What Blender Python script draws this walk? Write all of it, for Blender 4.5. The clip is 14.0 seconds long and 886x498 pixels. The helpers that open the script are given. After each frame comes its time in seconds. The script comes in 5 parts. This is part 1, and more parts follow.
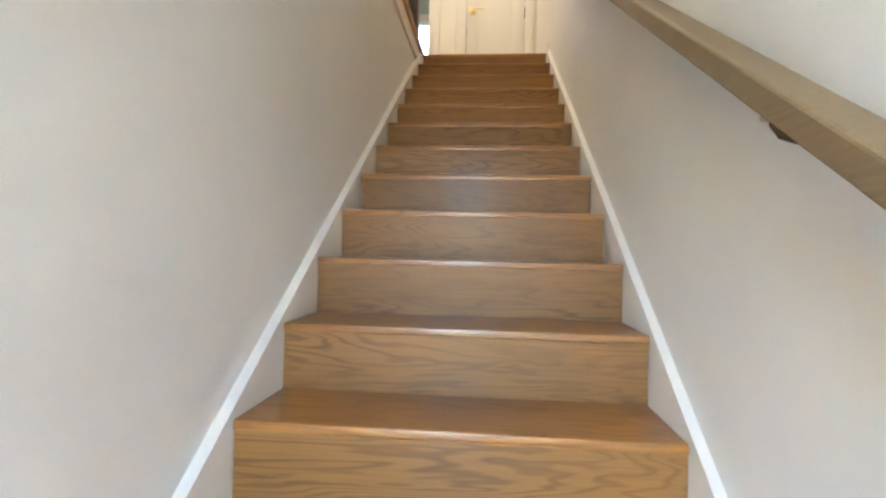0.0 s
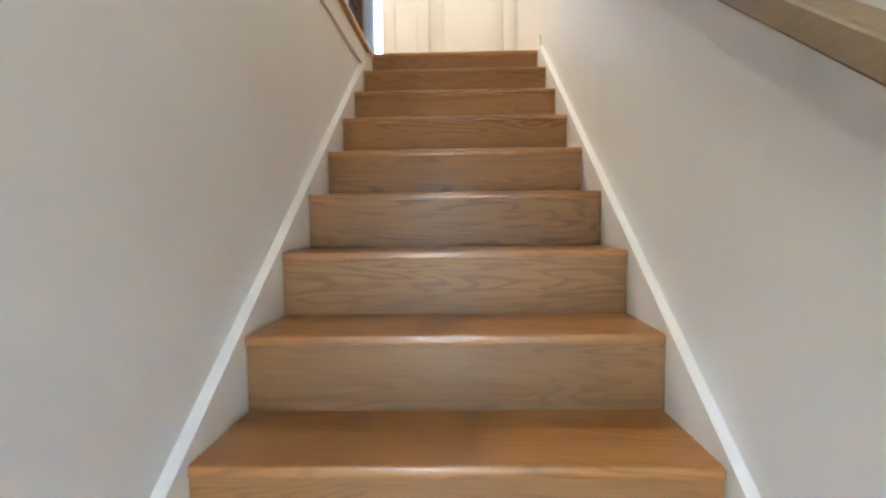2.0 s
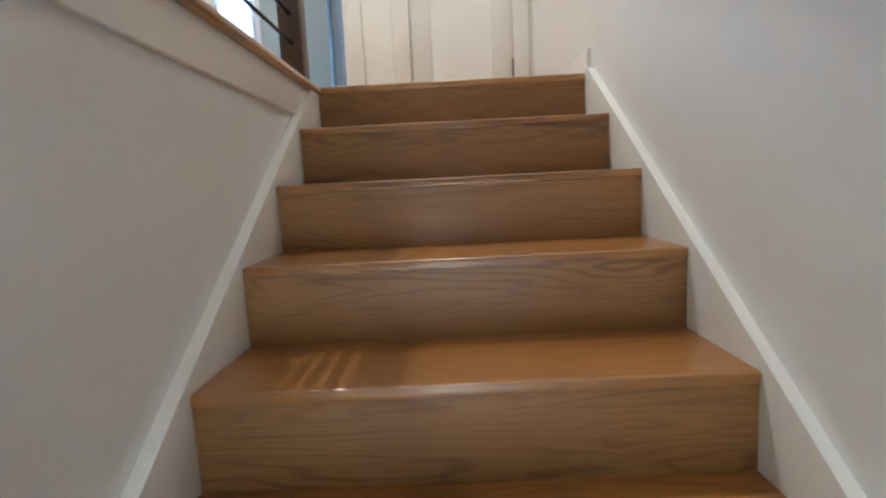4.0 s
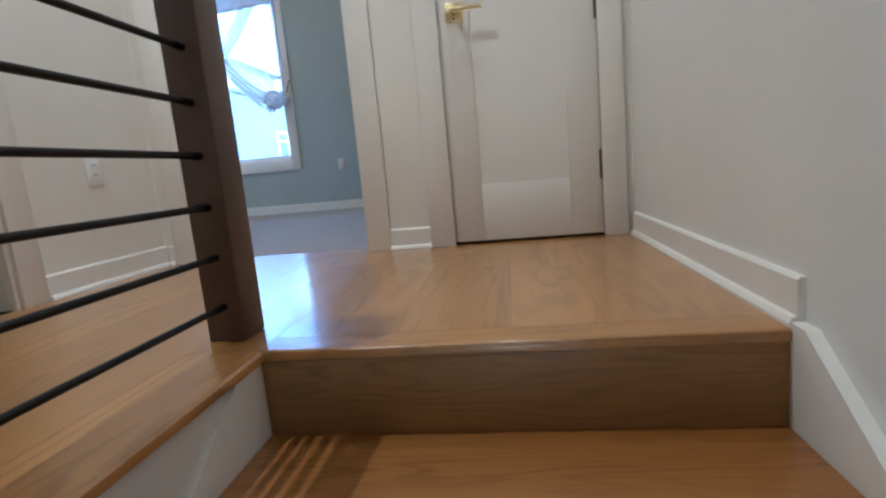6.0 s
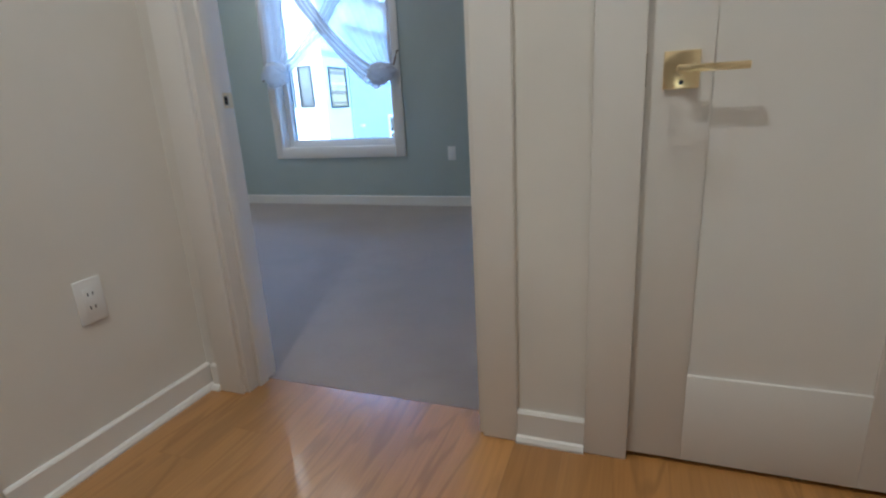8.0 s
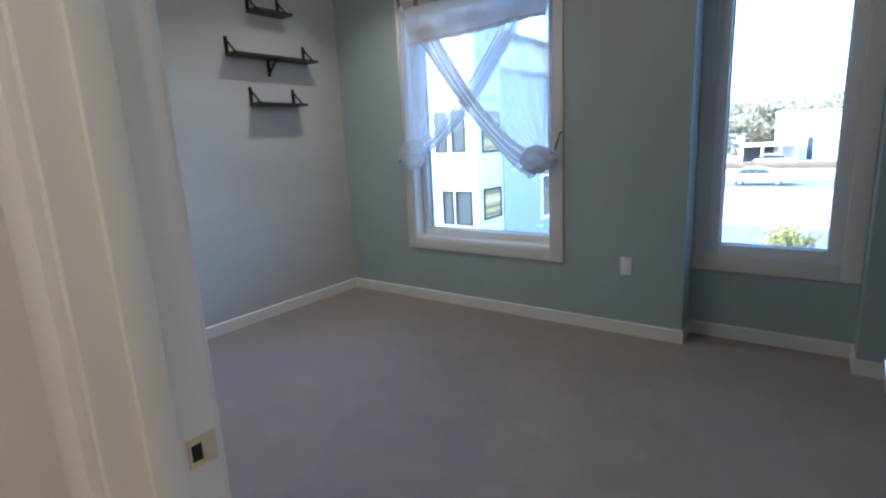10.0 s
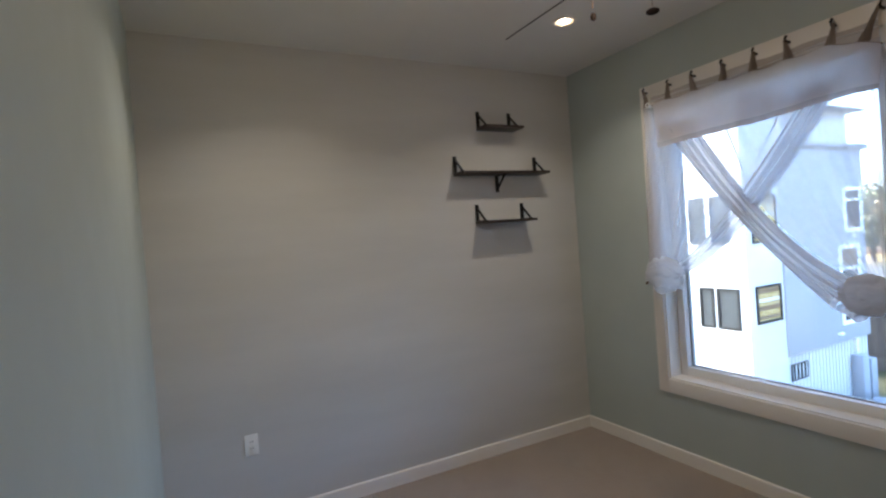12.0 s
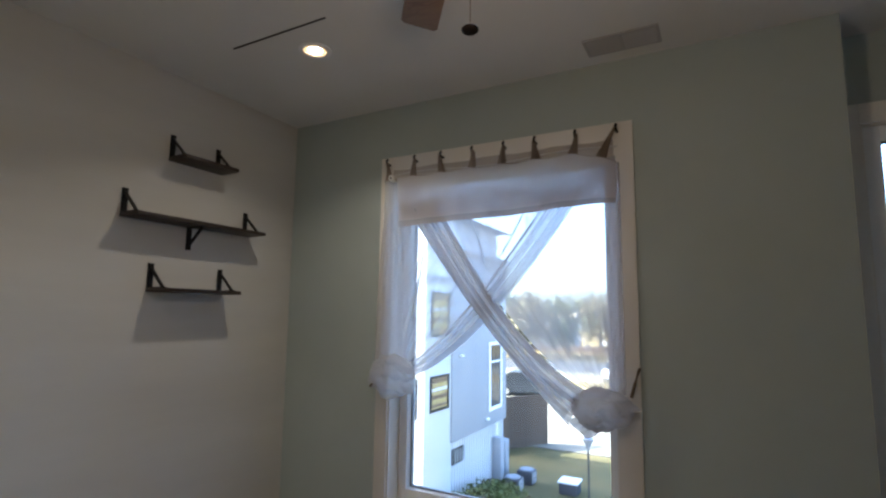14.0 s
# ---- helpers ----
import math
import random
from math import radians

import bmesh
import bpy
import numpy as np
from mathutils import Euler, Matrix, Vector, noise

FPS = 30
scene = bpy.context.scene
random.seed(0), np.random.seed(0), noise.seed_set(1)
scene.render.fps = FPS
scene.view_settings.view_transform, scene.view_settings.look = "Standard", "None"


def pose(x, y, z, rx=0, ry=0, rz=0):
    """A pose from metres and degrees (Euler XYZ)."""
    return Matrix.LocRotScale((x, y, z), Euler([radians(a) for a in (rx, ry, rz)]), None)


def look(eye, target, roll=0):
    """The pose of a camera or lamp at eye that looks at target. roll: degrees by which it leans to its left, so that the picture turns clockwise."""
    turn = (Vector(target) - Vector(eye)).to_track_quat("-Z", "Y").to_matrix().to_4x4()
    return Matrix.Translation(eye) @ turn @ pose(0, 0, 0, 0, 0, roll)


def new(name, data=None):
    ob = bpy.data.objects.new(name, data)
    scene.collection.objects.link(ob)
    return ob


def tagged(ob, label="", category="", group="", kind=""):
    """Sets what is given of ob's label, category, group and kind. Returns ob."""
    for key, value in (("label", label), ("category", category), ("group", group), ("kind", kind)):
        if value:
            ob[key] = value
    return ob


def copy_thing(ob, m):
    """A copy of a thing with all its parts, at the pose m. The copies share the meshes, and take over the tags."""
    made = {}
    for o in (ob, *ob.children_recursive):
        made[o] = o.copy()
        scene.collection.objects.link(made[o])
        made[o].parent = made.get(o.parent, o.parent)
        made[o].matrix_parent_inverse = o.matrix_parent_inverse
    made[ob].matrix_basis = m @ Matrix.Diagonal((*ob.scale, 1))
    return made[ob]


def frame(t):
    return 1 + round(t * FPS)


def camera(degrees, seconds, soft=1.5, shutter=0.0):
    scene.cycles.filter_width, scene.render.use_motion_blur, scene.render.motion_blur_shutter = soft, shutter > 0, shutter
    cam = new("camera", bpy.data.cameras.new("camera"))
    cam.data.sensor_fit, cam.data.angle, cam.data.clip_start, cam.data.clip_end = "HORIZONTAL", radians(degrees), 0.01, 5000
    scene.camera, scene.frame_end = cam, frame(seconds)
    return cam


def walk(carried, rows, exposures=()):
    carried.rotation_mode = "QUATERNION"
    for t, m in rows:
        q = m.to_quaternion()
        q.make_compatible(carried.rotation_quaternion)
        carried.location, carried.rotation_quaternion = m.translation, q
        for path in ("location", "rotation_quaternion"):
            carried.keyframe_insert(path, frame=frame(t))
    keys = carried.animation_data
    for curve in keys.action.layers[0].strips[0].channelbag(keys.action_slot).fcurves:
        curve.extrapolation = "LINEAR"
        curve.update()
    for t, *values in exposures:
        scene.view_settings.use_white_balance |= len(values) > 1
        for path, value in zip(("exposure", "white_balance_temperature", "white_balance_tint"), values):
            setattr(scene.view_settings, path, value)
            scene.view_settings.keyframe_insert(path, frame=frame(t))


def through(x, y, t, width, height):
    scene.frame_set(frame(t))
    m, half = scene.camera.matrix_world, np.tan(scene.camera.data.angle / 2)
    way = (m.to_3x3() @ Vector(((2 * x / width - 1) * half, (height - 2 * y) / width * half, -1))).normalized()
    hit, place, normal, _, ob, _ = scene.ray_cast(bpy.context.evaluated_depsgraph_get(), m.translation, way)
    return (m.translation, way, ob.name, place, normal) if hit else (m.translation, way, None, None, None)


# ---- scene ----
cam = camera(82.1, 14.0, 2.3)
EXPOSURES = [(0, 6.2, 5400, 6), (0.5, 6.38, 5300, 7), (1, 6.5, 5180, 7), (1.5, 6.65, 5000, 7), (2.5, 6.52, 4620, 6), (5, 5.78, 4280, 6), (6, 5.35, 4200, 6), (7, 4.98, 4330, 6), (7.5, 4.9, 4380, 6), (10, 4.7, 4650, 7), (10.5, 4.5, 4980, 8), (11, 4.38, 5220, 10), (11.5, 4.3, 5250, 10), (12, 4.5, 5450, 12), (12.5, 4.5, 5480, 12), (13, 4.45, 5480, 12), (14, 4.15, 5480, 11)]
PATH = [
    (0, (0.548, -3.997, -1.581), (0.373, -2.005, -1.564), 1.4),
    (0.5, (0.529, -3.71, -1.428), (0.4, -1.715, -1.427), 0.9),
    (1, (0.546, -3.467, -1.241), (0.466, -1.468, -1.251), -0.3),
    (1.5, (0.485, -3.255, -1.127), (0.405, -1.257, -1.14), 1.3),
    (2, (0.5, -3.012, -0.983), (0.436, -1.017, -1.094), -0.7),
    (2.5, (0.457, -2.733, -0.863), (0.407, -0.739, -1.013), -1.0),
    (4.8, (0.462, -1.466, -0.09), (0.378, 0.514, -0.363), -5.1),
    (5, (0.482, -1.367, -0.02), (0.352, 0.61, -0.293), -5.8),
    (5.5, (0.455, -1.122, 0.177), (0.183, 0.834, -0.145), -6.2),
    (6, (0.51, -0.884, 0.321), (0.232, 1.072, 0.009), -5.2),
    (6.5, (0.501, -0.693, 0.419), (0.096, 1.232, 0.057), -4.1),
    (7, (0.452, -0.446, 0.605), (0.036, 1.475, 0.234), -4.5),
    (7.5, (0.385, -0.221, 0.768), (-0.2, 1.632, 0.293), -3.7),
    (7.7, (0.329, -0.115, 0.806), (-0.300, 1.711, 0.287), -3.5),
    (9.8, (-0.172, 0.893, 1.288), (-1.211, 2.513, 0.743), -2.1),
    (10, (-0.235, 1.011, 1.307), (-1.405, 2.58, 0.894), -2.9),
    (10.5, (-0.435, 1.267, 1.269), (-1.611, 2.85, 0.933), -3.8),
    (11, (-0.544, 1.366, 1.323), (-1.756, 2.928, 1.024), -4.5),
    (11.5, (-0.619, 1.423, 1.415), (-2.215, 2.614, 1.24), -4.8),
    (12, (-0.637, 1.496, 1.539), (-2.415, 2.411, 1.507), -4.3),
    (12.5, (-0.664, 1.538, 1.576), (-2.445, 2.442, 1.661), -3.8),
    (13, (-0.739, 1.598, 1.556), (-2.341, 2.789, 1.664), 0.0),
    (13.5, (-0.981, 1.714, 1.552), (-2.288, 3.219, 1.718), 1.6),
    (14, (-1.306, 1.897, 1.563), (-2.257, 3.639, 1.807), 0.8),
]
walk(cam, [(t, look(eye, target, roll)) for t, eye, target, roll in PATH],
     exposures=EXPOSURES)

# ---- light ----
world = bpy.data.worlds.new("sky")
scene.world = world
world.use_nodes = True
wn = world.node_tree.nodes
sky = wn.new("ShaderNodeTexSky")
sky.sky_type = "NISHITA"
sky.sun_disc = False
SUN_EL, SUN_AZ = 38.0, 250.0          # the sun stands behind the house, to its west
sky.sun_elevation = radians(SUN_EL)
sky.sun_rotation = radians(SUN_AZ)
sky.air_density, sky.dust_density, sky.ozone_density = 0.8, 4.0, 0.6
wn["Background"].inputs["Strength"].default_value = 0.15
world.node_tree.links.new(sky.outputs[0], wn["Background"].inputs["Color"])

sun = new("sun", bpy.data.lights.new("sun", "SUN"))
sun.data.energy, sun.data.angle, sun.data.color = 2.4, radians(0.53), (1.0, 0.91, 0.76)
sdir = Vector((math.sin(radians(SUN_AZ)) * math.cos(radians(SUN_EL)), math.cos(radians(SUN_AZ)) * math.cos(radians(SUN_EL)), math.sin(radians(SUN_EL))))
sun.matrix_world = look(sdir * 30, (0, 0, 0))

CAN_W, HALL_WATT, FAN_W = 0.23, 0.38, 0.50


def can_lamp(name, x, y, z, watts, colour=(1.0, 0.84, 0.62), size=0.12):
    lamp = new(name, bpy.data.lights.new(name, "AREA"))
    lamp.data.shape, lamp.data.size = "DISK", size
    lamp.data.energy, lamp.data.color = watts, colour
    lamp.location = (x, y, z)
    return lamp


# ---- materials ----
def mat(name, colour=(0.8, 0.8, 0.8), rough=0.5, metal=0.0, spec=0.5):
    m = bpy.data.materials.new(name)
    m.use_nodes = True
    b = m.node_tree.nodes["Principled BSDF"]
    b.inputs["Base Color"].default_value = (*colour, 1)
    b.inputs["Roughness"].default_value = rough
    b.inputs["Metallic"].default_value = metal
    b.inputs["Specular IOR Level"].default_value = spec
    return m


def node(m, kind, **values):
    n = m.node_tree.nodes.new(kind)
    for k, v in values.items():
        n.inputs[k].default_value = v
    return n


def link(m, a, b):
    m.node_tree.links.new(a, b)


def coords(m, scale=(1, 1, 1), random_shift=False, world_space=False):
    if world_space:
        src = node(m, "ShaderNodeNewGeometry").outputs["Position"]
    else:
        src = node(m, "ShaderNodeTexCoord").outputs["Object"]
    mp = node(m, "ShaderNodeMapping", Scale=scale)
    link(m, src, mp.inputs["Vector"])
    if random_shift:
        info = node(m, "ShaderNodeObjectInfo")
        mul = node(m, "ShaderNodeMath")
        mul.operation = "MULTIPLY"
        mul.inputs[1].default_value = 37.0
        link(m, info.outputs["Random"], mul.inputs[0])
        com = node(m, "ShaderNodeCombineXYZ")
        for k in "XYZ":
            link(m, mul.outputs[0], com.inputs[k])
        link(m, com.outputs[0], mp.inputs["Location"])
    return mp.outputs[0]


def ramp(m, fac, stops):
    r = node(m, "ShaderNodeValToRGB")
    el = r.color_ramp.elements
    while len(el) < len(stops):
        el.new(0.5)
    for e, (p, c) in zip(el, stops):
        e.position, e.color = p, (*c, 1)
    link(m, fac, r.inputs[0])
    return r.outputs[0]


def noise_tex(m, vec, scale, detail=4.0, rough=0.55, distortion=0.0):
    n = node(m, "ShaderNodeTexNoise", Scale=scale, Detail=detail, Roughness=rough, Distortion=distortion)
    link(m, vec, n.inputs["Vector"])
    return n.outputs["Fac"]


def bump(m, height, strength, distance, b=None):
    n = node(m, "ShaderNodeBump", Strength=strength, Distance=distance)
    link(m, height, n.inputs["Height"])
    link(m, n.outputs[0], (b or m.node_tree.nodes["Principled BSDF"]).inputs["Normal"])


def mixc(m, fac, a, b, mode="MIX"):
    n = m.node_tree.nodes.new("ShaderNodeMix")
    n.data_type, n.blend_type = "RGBA", mode
    for s, v in ((n.inputs[0], fac), (n.inputs[6], a), (n.inputs[7], b)):
        if isinstance(v, (int, float)):
            s.default_value = v
        elif isinstance(v, tuple):
            s.default_value = (*v, 1)
        else:
            link(m, v, s)
    return n.outputs[2]


def paint(name, colour, rough=0.55, grain=0.25, spread=0.05, fine=260.0, drawn=(1, 1, 1)):
    """Rolled wall paint: faint patches and an orange-peel surface."""
    m = mat(name, colour, rough, spec=0.35)
    v = coords(m, world_space=True)
    lo = tuple(c * (1 - spread) for c in colour)
    hi = tuple(min(1, c * (1 + spread)) for c in colour)
    big = noise_tex(m, coords(m, drawn, world_space=True), 1.3, 5, 0.6)
    b = m.node_tree.nodes["Principled BSDF"]
    link(m, ramp(m, big, [(0.3, lo), (0.7, hi)]), b.inputs["Base Color"])
    mr = node(m, "ShaderNodeMapRange")
    mr.inputs[3].default_value, mr.inputs[4].default_value = rough - 0.07, rough + 0.1
    link(m, noise_tex(m, v, 6, 3), mr.inputs[0])
    link(m, mr.outputs[0], b.inputs["Roughness"])
    bump(m, noise_tex(m, v, fine, 3, 0.6), grain, 0.002)
    return m


def wood(name, dark, mid, light, axis, rough=0.3, scale=1.0, coat=0.0, streak=0.55, tone=0.12, rings=90.0, drawn=0.95):
    """Sawn wood with cathedral figure and pores along one axis; every board has its own shift and tone."""
    m = mat(name, mid, rough)
    b = m.node_tree.nodes["Principled BSDF"]
    s = [8.0 * scale] * 3
    s[axis] = drawn * scale
    v = coords(m, tuple(s), random_shift=True)
    wob = noise_tex(m, v, 1.1, 3, 0.45, 0.35)
    wav = node(m, "ShaderNodeMath")
    wav.operation = "MULTIPLY"
    wav.inputs[1].default_value = rings
    link(m, wob, wav.inputs[0])
    sn = node(m, "ShaderNodeMath")
    sn.operation = "SINE"
    link(m, wav.outputs[0], sn.inputs[0])
    mr = node(m, "ShaderNodeMapRange")
    mr.inputs[1].default_value, mr.inputs[2].default_value = -1, 1
    link(m, sn.outputs[0], mr.inputs[0])
    fine_s = [90.0 * scale] * 3
    fine_s[axis] = 2.2 * scale
    fv = coords(m, tuple(fine_s), random_shift=True)
    pores = noise_tex(m, fv, 2.0, 6, 0.65)
    broad = noise_tex(m, v, 0.5, 2, 0.5)
    base = ramp(m, broad, [(0.3, mid), (0.75, light)])
    patch = ramp(m, noise_tex(m, v, 0.8, 2, 0.5), [(0.38, (0.25, 0.25, 0.25)), (0.64, (1, 1, 1))])
    lines = ramp(m, mr.outputs[0], [(0.55, (0, 0, 0)), (1.0, (streak, streak, streak))])
    figured = mixc(m, mixc(m, 1.0, lines, patch, "MULTIPLY"), base, dark)
    grained = mixc(m, ramp(m, pores, [(0.38, (0.22, 0.22, 0.22)), (0.62, (0, 0, 0))]), figured, dark)
    info = node(m, "ShaderNodeObjectInfo")
    rv = node(m, "ShaderNodeMapRange")
    rv.inputs[3].default_value, rv.inputs[4].default_value = 1 - tone, 1 + tone
    link(m, info.outputs["Random"], rv.inputs[0])
    tint = mixc(m, 1.0, grained, rv.outputs[0], "MULTIPLY")
    link(m, tint, b.inputs["Base Color"])
    rr = node(m, "ShaderNodeMapRange")
    rr.inputs[3].default_value, rr.inputs[4].default_value = rough - 0.05, rough + 0.13
    link(m, pores, rr.inputs[0])
    link(m, rr.outputs[0], b.inputs["Roughness"])
    b.inputs["Coat Weight"].default_value = coat
    b.inputs["Coat Roughness"].default_value = 0.15
    bump(m, pores, 0.10, 0.0015)
    return m


M = {}
M["hall_wall"] = paint("hall_wall_paint", (0.76, 0.725, 0.66), 0.55, 0.3)
M["stair_wall"] = paint("stair_wall_paint", (0.77, 0.75, 0.715), 0.55, 0.18, 0.04, 200)
M["room_green"] = paint("room_green_paint", (0.43, 0.48, 0.465), 0.5, 0.3)
M["room_light"] = paint("room_light_paint", (0.57, 0.56, 0.535), 0.5, 0.3, 0.055, 260, (1, 0.5, 3.0))
M["ceiling"] = paint("ceiling_paint", (0.74, 0.73, 0.70), 0.8, 0.5, 0.03, 150)
M["trim"] = paint("trim_paint", (0.80, 0.77, 0.72), 0.4, 0.08, 0.03, 90)
M["door"] = paint("door_paint", (0.76, 0.73, 0.68), 0.35, 0.12, 0.03, 120)
M["vinyl"] = paint("window_vinyl", (0.86, 0.86, 0.86), 0.35, 0.03, 0.02, 60)
# riser oak set darker than treads: part of their shade is in the colour
M["oak_x"] = wood("oak_across", (0.105, 0.049, 0.011), (0.25, 0.116, 0.023), (0.335, 0.163, 0.038), 0, 0.45, coat=0.10, streak=0.62, scale=1.15, rings=95.0)
M["oak_tread"] = wood("oak_tread", (0.11, 0.042, 0.008), (0.305, 0.125, 0.017), (0.385, 0.170, 0.029), 0, 0.36, coat=0.6, streak=0.5, scale=1.0, rings=80.0)
M["oak_floor"] = wood("oak_floor", (0.17, 0.078, 0.020), (0.38, 0.182, 0.038), (0.48, 0.245, 0.060), 1, 0.34, coat=0.9, streak=0.42, tone=0.08, scale=0.8, rings=56.0, drawn=1.2)
M["oak_nosing"] = wood("oak_nosing", (0.17, 0.078, 0.020), (0.38, 0.182, 0.038), (0.47, 0.240, 0.058), 0, 0.36, coat=0.6, streak=0.5, tone=0.04)
M["rail_oak"] = wood("rail_oak", (0.12, 0.076, 0.034), (0.235, 0.160, 0.080), (0.30, 0.212, 0.112), 1, 0.42, scale=1.6, streak=0.2)
M["walnut_z"] = wood("walnut_upright", (0.030, 0.018, 0.014), (0.085, 0.052, 0.040), (0.125, 0.078, 0.058), 2, 0.36, scale=1.5, streak=0.25, rings=40.0)
M["walnut_y"] = wood("walnut_along", (0.008, 0.006, 0.005), (0.020, 0.013, 0.010), (0.036, 0.022, 0.016), 1, 0.42, scale=1.8, rings=44.0)
M["blade_wood"] = wood("fan_blade_wood", (0.05, 0.025, 0.018), (0.14, 0.092, 0.07), (0.20, 0.135, 0.10), 0, 0.45, scale=1.6)
M["fence_wood"] = wood("fence_wood", (0.05, 0.032, 0.02), (0.10, 0.066, 0.042), (0.14, 0.095, 0.062), 2, 0.8)
M["black_steel"] = mat("black_steel", (0.012, 0.012, 0.013), 0.38, 0.6)
M["bronze"] = mat("dark_bronze", (0.17, 0.12, 0.075), 0.42, 0.6)
M["brass"] = mat("polished_brass", (0.90, 0.73, 0.40), 0.28, 1.0)
M["pale_brass"] = mat("pale_brass", (0.80, 0.70, 0.50), 0.35, 0.7)
M["plastic"] = mat("white_plastic", (0.82, 0.81, 0.78), 0.35)
M["dark"] = mat("dark_void", (0.012, 0.012, 0.012), 0.7)
M["fob_wood"] = mat("black_fob", (0.004, 0.003, 0.003), 0.7, spec=0.05)
M["nickel"] = mat("satin_nickel", (0.62, 0.60, 0.57), 0.3, 1.0)
M["grey_metal"] = paint("painted_grille", (0.42, 0.41, 0.40), 0.5, 0.05)


def carpet_mat():
    m = mat("loop_carpet", (0.27, 0.225, 0.19), 0.95, spec=0.1)
    v = coords(m, world_space=True)
    b = m.node_tree.nodes["Principled BSDF"]
    tuft = noise_tex(m, v, 170, 4, 0.7)
    worn = noise_tex(m, v, 2.2, 5, 0.65)
    foot = noise_tex(m, v, 6.0, 4, 0.6, 0.8)
    c1 = ramp(m, tuft, [(0.32, (0.240, 0.187, 0.147)), (0.68, (0.41, 0.325, 0.257))])
    c2 = mixc(m, ramp(m, worn, [(0.34, (0.6, 0.6, 0.6)), (0.62, (0, 0, 0))]), c1, (0.235, 0.198, 0.170))
    c3 = mixc(m, ramp(m, foot, [(0.48, (0, 0, 0)), (0.72, (0.35, 0.35, 0.35))]), c2, (0.39, 0.34, 0.30))
    link(m, c3, b.inputs["Base Color"])
    b.inputs["Sheen Weight"].default_value = 0.65
    b.inputs["Sheen Roughness"].default_value = 0.45
    b.inputs["Sheen Tint"].default_value = (1.0, 0.97, 0.93, 1)
    bump(m, tuft, 0.9, 0.006)
    return m


M["carpet"] = carpet_mat()


def glass_mat(name="view_dimming_glass", tint=(0.74, 0.78, 0.79)):
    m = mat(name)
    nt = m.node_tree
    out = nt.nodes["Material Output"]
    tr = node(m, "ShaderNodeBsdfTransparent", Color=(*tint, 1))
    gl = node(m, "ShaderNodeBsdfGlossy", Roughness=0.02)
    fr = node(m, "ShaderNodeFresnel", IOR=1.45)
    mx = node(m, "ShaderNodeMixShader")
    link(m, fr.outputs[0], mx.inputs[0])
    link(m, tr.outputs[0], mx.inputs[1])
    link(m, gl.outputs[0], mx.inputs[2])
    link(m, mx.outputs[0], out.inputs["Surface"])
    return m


# grey tint stands in for a lower exposure of the view outside
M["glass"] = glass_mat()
M["entry_glass"] = glass_mat("tinted_entry_glass", (0.80, 0.84, 0.83))


def sheer_mat(name, cover, colour=(0.82, 0.81, 0.82), through=0.5):
    """Thin voile: open weave between lit threads."""
    m = mat(name)
    out = m.node_tree.nodes["Material Output"]
    v = coords(m, world_space=True)
    tr = node(m, "ShaderNodeBsdfTransparent", Color=(0.97, 0.97, 0.98, 1))
    di = node(m, "ShaderNodeBsdfDiffuse", Color=(*colour, 1))
    tl = node(m, "ShaderNodeBsdfTranslucent", Color=(*colour, 1))
    cl = node(m, "ShaderNodeMixShader", Fac=through)
    link(m, di.outputs[0], cl.inputs[1])
    link(m, tl.outputs[0], cl.inputs[2])
    n = noise_tex(m, v, 30, 4, 0.6)
    mr = node(m, "ShaderNodeMapRange")
    mr.inputs[3].default_value, mr.inputs[4].default_value = cover - 0.035, cover + 0.035
    link(m, n, mr.inputs[0])
    mx = node(m, "ShaderNodeMixShader")
    link(m, mr.outputs[0], mx.inputs[0])
    link(m, tr.outputs[0], mx.inputs[1])
    link(m, cl.outputs[0], mx.inputs[2])
    link(m, mx.outputs[0], out.inputs["Surface"])
    return m


M["sheer"] = sheer_mat("sheer_voile", 0.42)
M["thin_sheer"] = sheer_mat("thin_sheer_voile", 0.36)
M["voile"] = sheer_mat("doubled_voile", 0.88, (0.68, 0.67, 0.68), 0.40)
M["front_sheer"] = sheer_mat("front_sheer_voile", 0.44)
# white cloth greyed in colour to stand for its backlit shade
M["valance"] = sheer_mat("shade_greyed_voile", 0.97, (0.52, 0.485, 0.48), 0.35)
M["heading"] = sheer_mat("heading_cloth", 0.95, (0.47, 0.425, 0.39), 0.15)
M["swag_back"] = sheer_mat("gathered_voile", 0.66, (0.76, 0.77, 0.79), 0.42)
M["tab"] = sheer_mat("tab_cloth", 0.9, (0.30, 0.245, 0.205))


def glow(name, colour, strength, base=(0.9, 0.85, 0.75)):
    m = mat(name, base, 0.4)
    b = m.node_tree.nodes["Principled BSDF"]
    b.inputs["Emission Color"].default_value = (*colour, 1)
    b.inputs["Emission Strength"].default_value = strength
    return m


# no lamp itself: the lens light on the baffle is given as emission
M["rim_glow"] = glow("baffle_painted_glow", (1.0, 0.60, 0.25), 0.09)
M["lamp_glow"] = glow("lit_led_lens", (1.0, 0.83, 0.58), 1.6)
M["bowl_glow"] = glow("lit_amber_glass", (1.0, 0.60, 0.20), 0.075, (0.40, 0.24, 0.09))


def speckle(name, colours, scale, rough=0.9, bump_s=0.5, bump_d=0.02, big=0.15):
    m = mat(name, colours[0], rough, spec=0.2)
    v = coords(m, world_space=True)
    b = m.node_tree.nodes["Principled BSDF"]
    f = noise_tex(m, v, scale, 6, 0.65)
    c = ramp(m, f, [(0.3, colours[0]), (0.7, colours[1])])
    c = mixc(m, ramp(m, noise_tex(m, v, big, 4), [(0.4, (0, 0, 0)), (0.65, (0.6, 0.6, 0.6))]), c, colours[-1])
    link(m, c, b.inputs["Base Color"])
    bump(m, f, bump_s, bump_d)
    return m


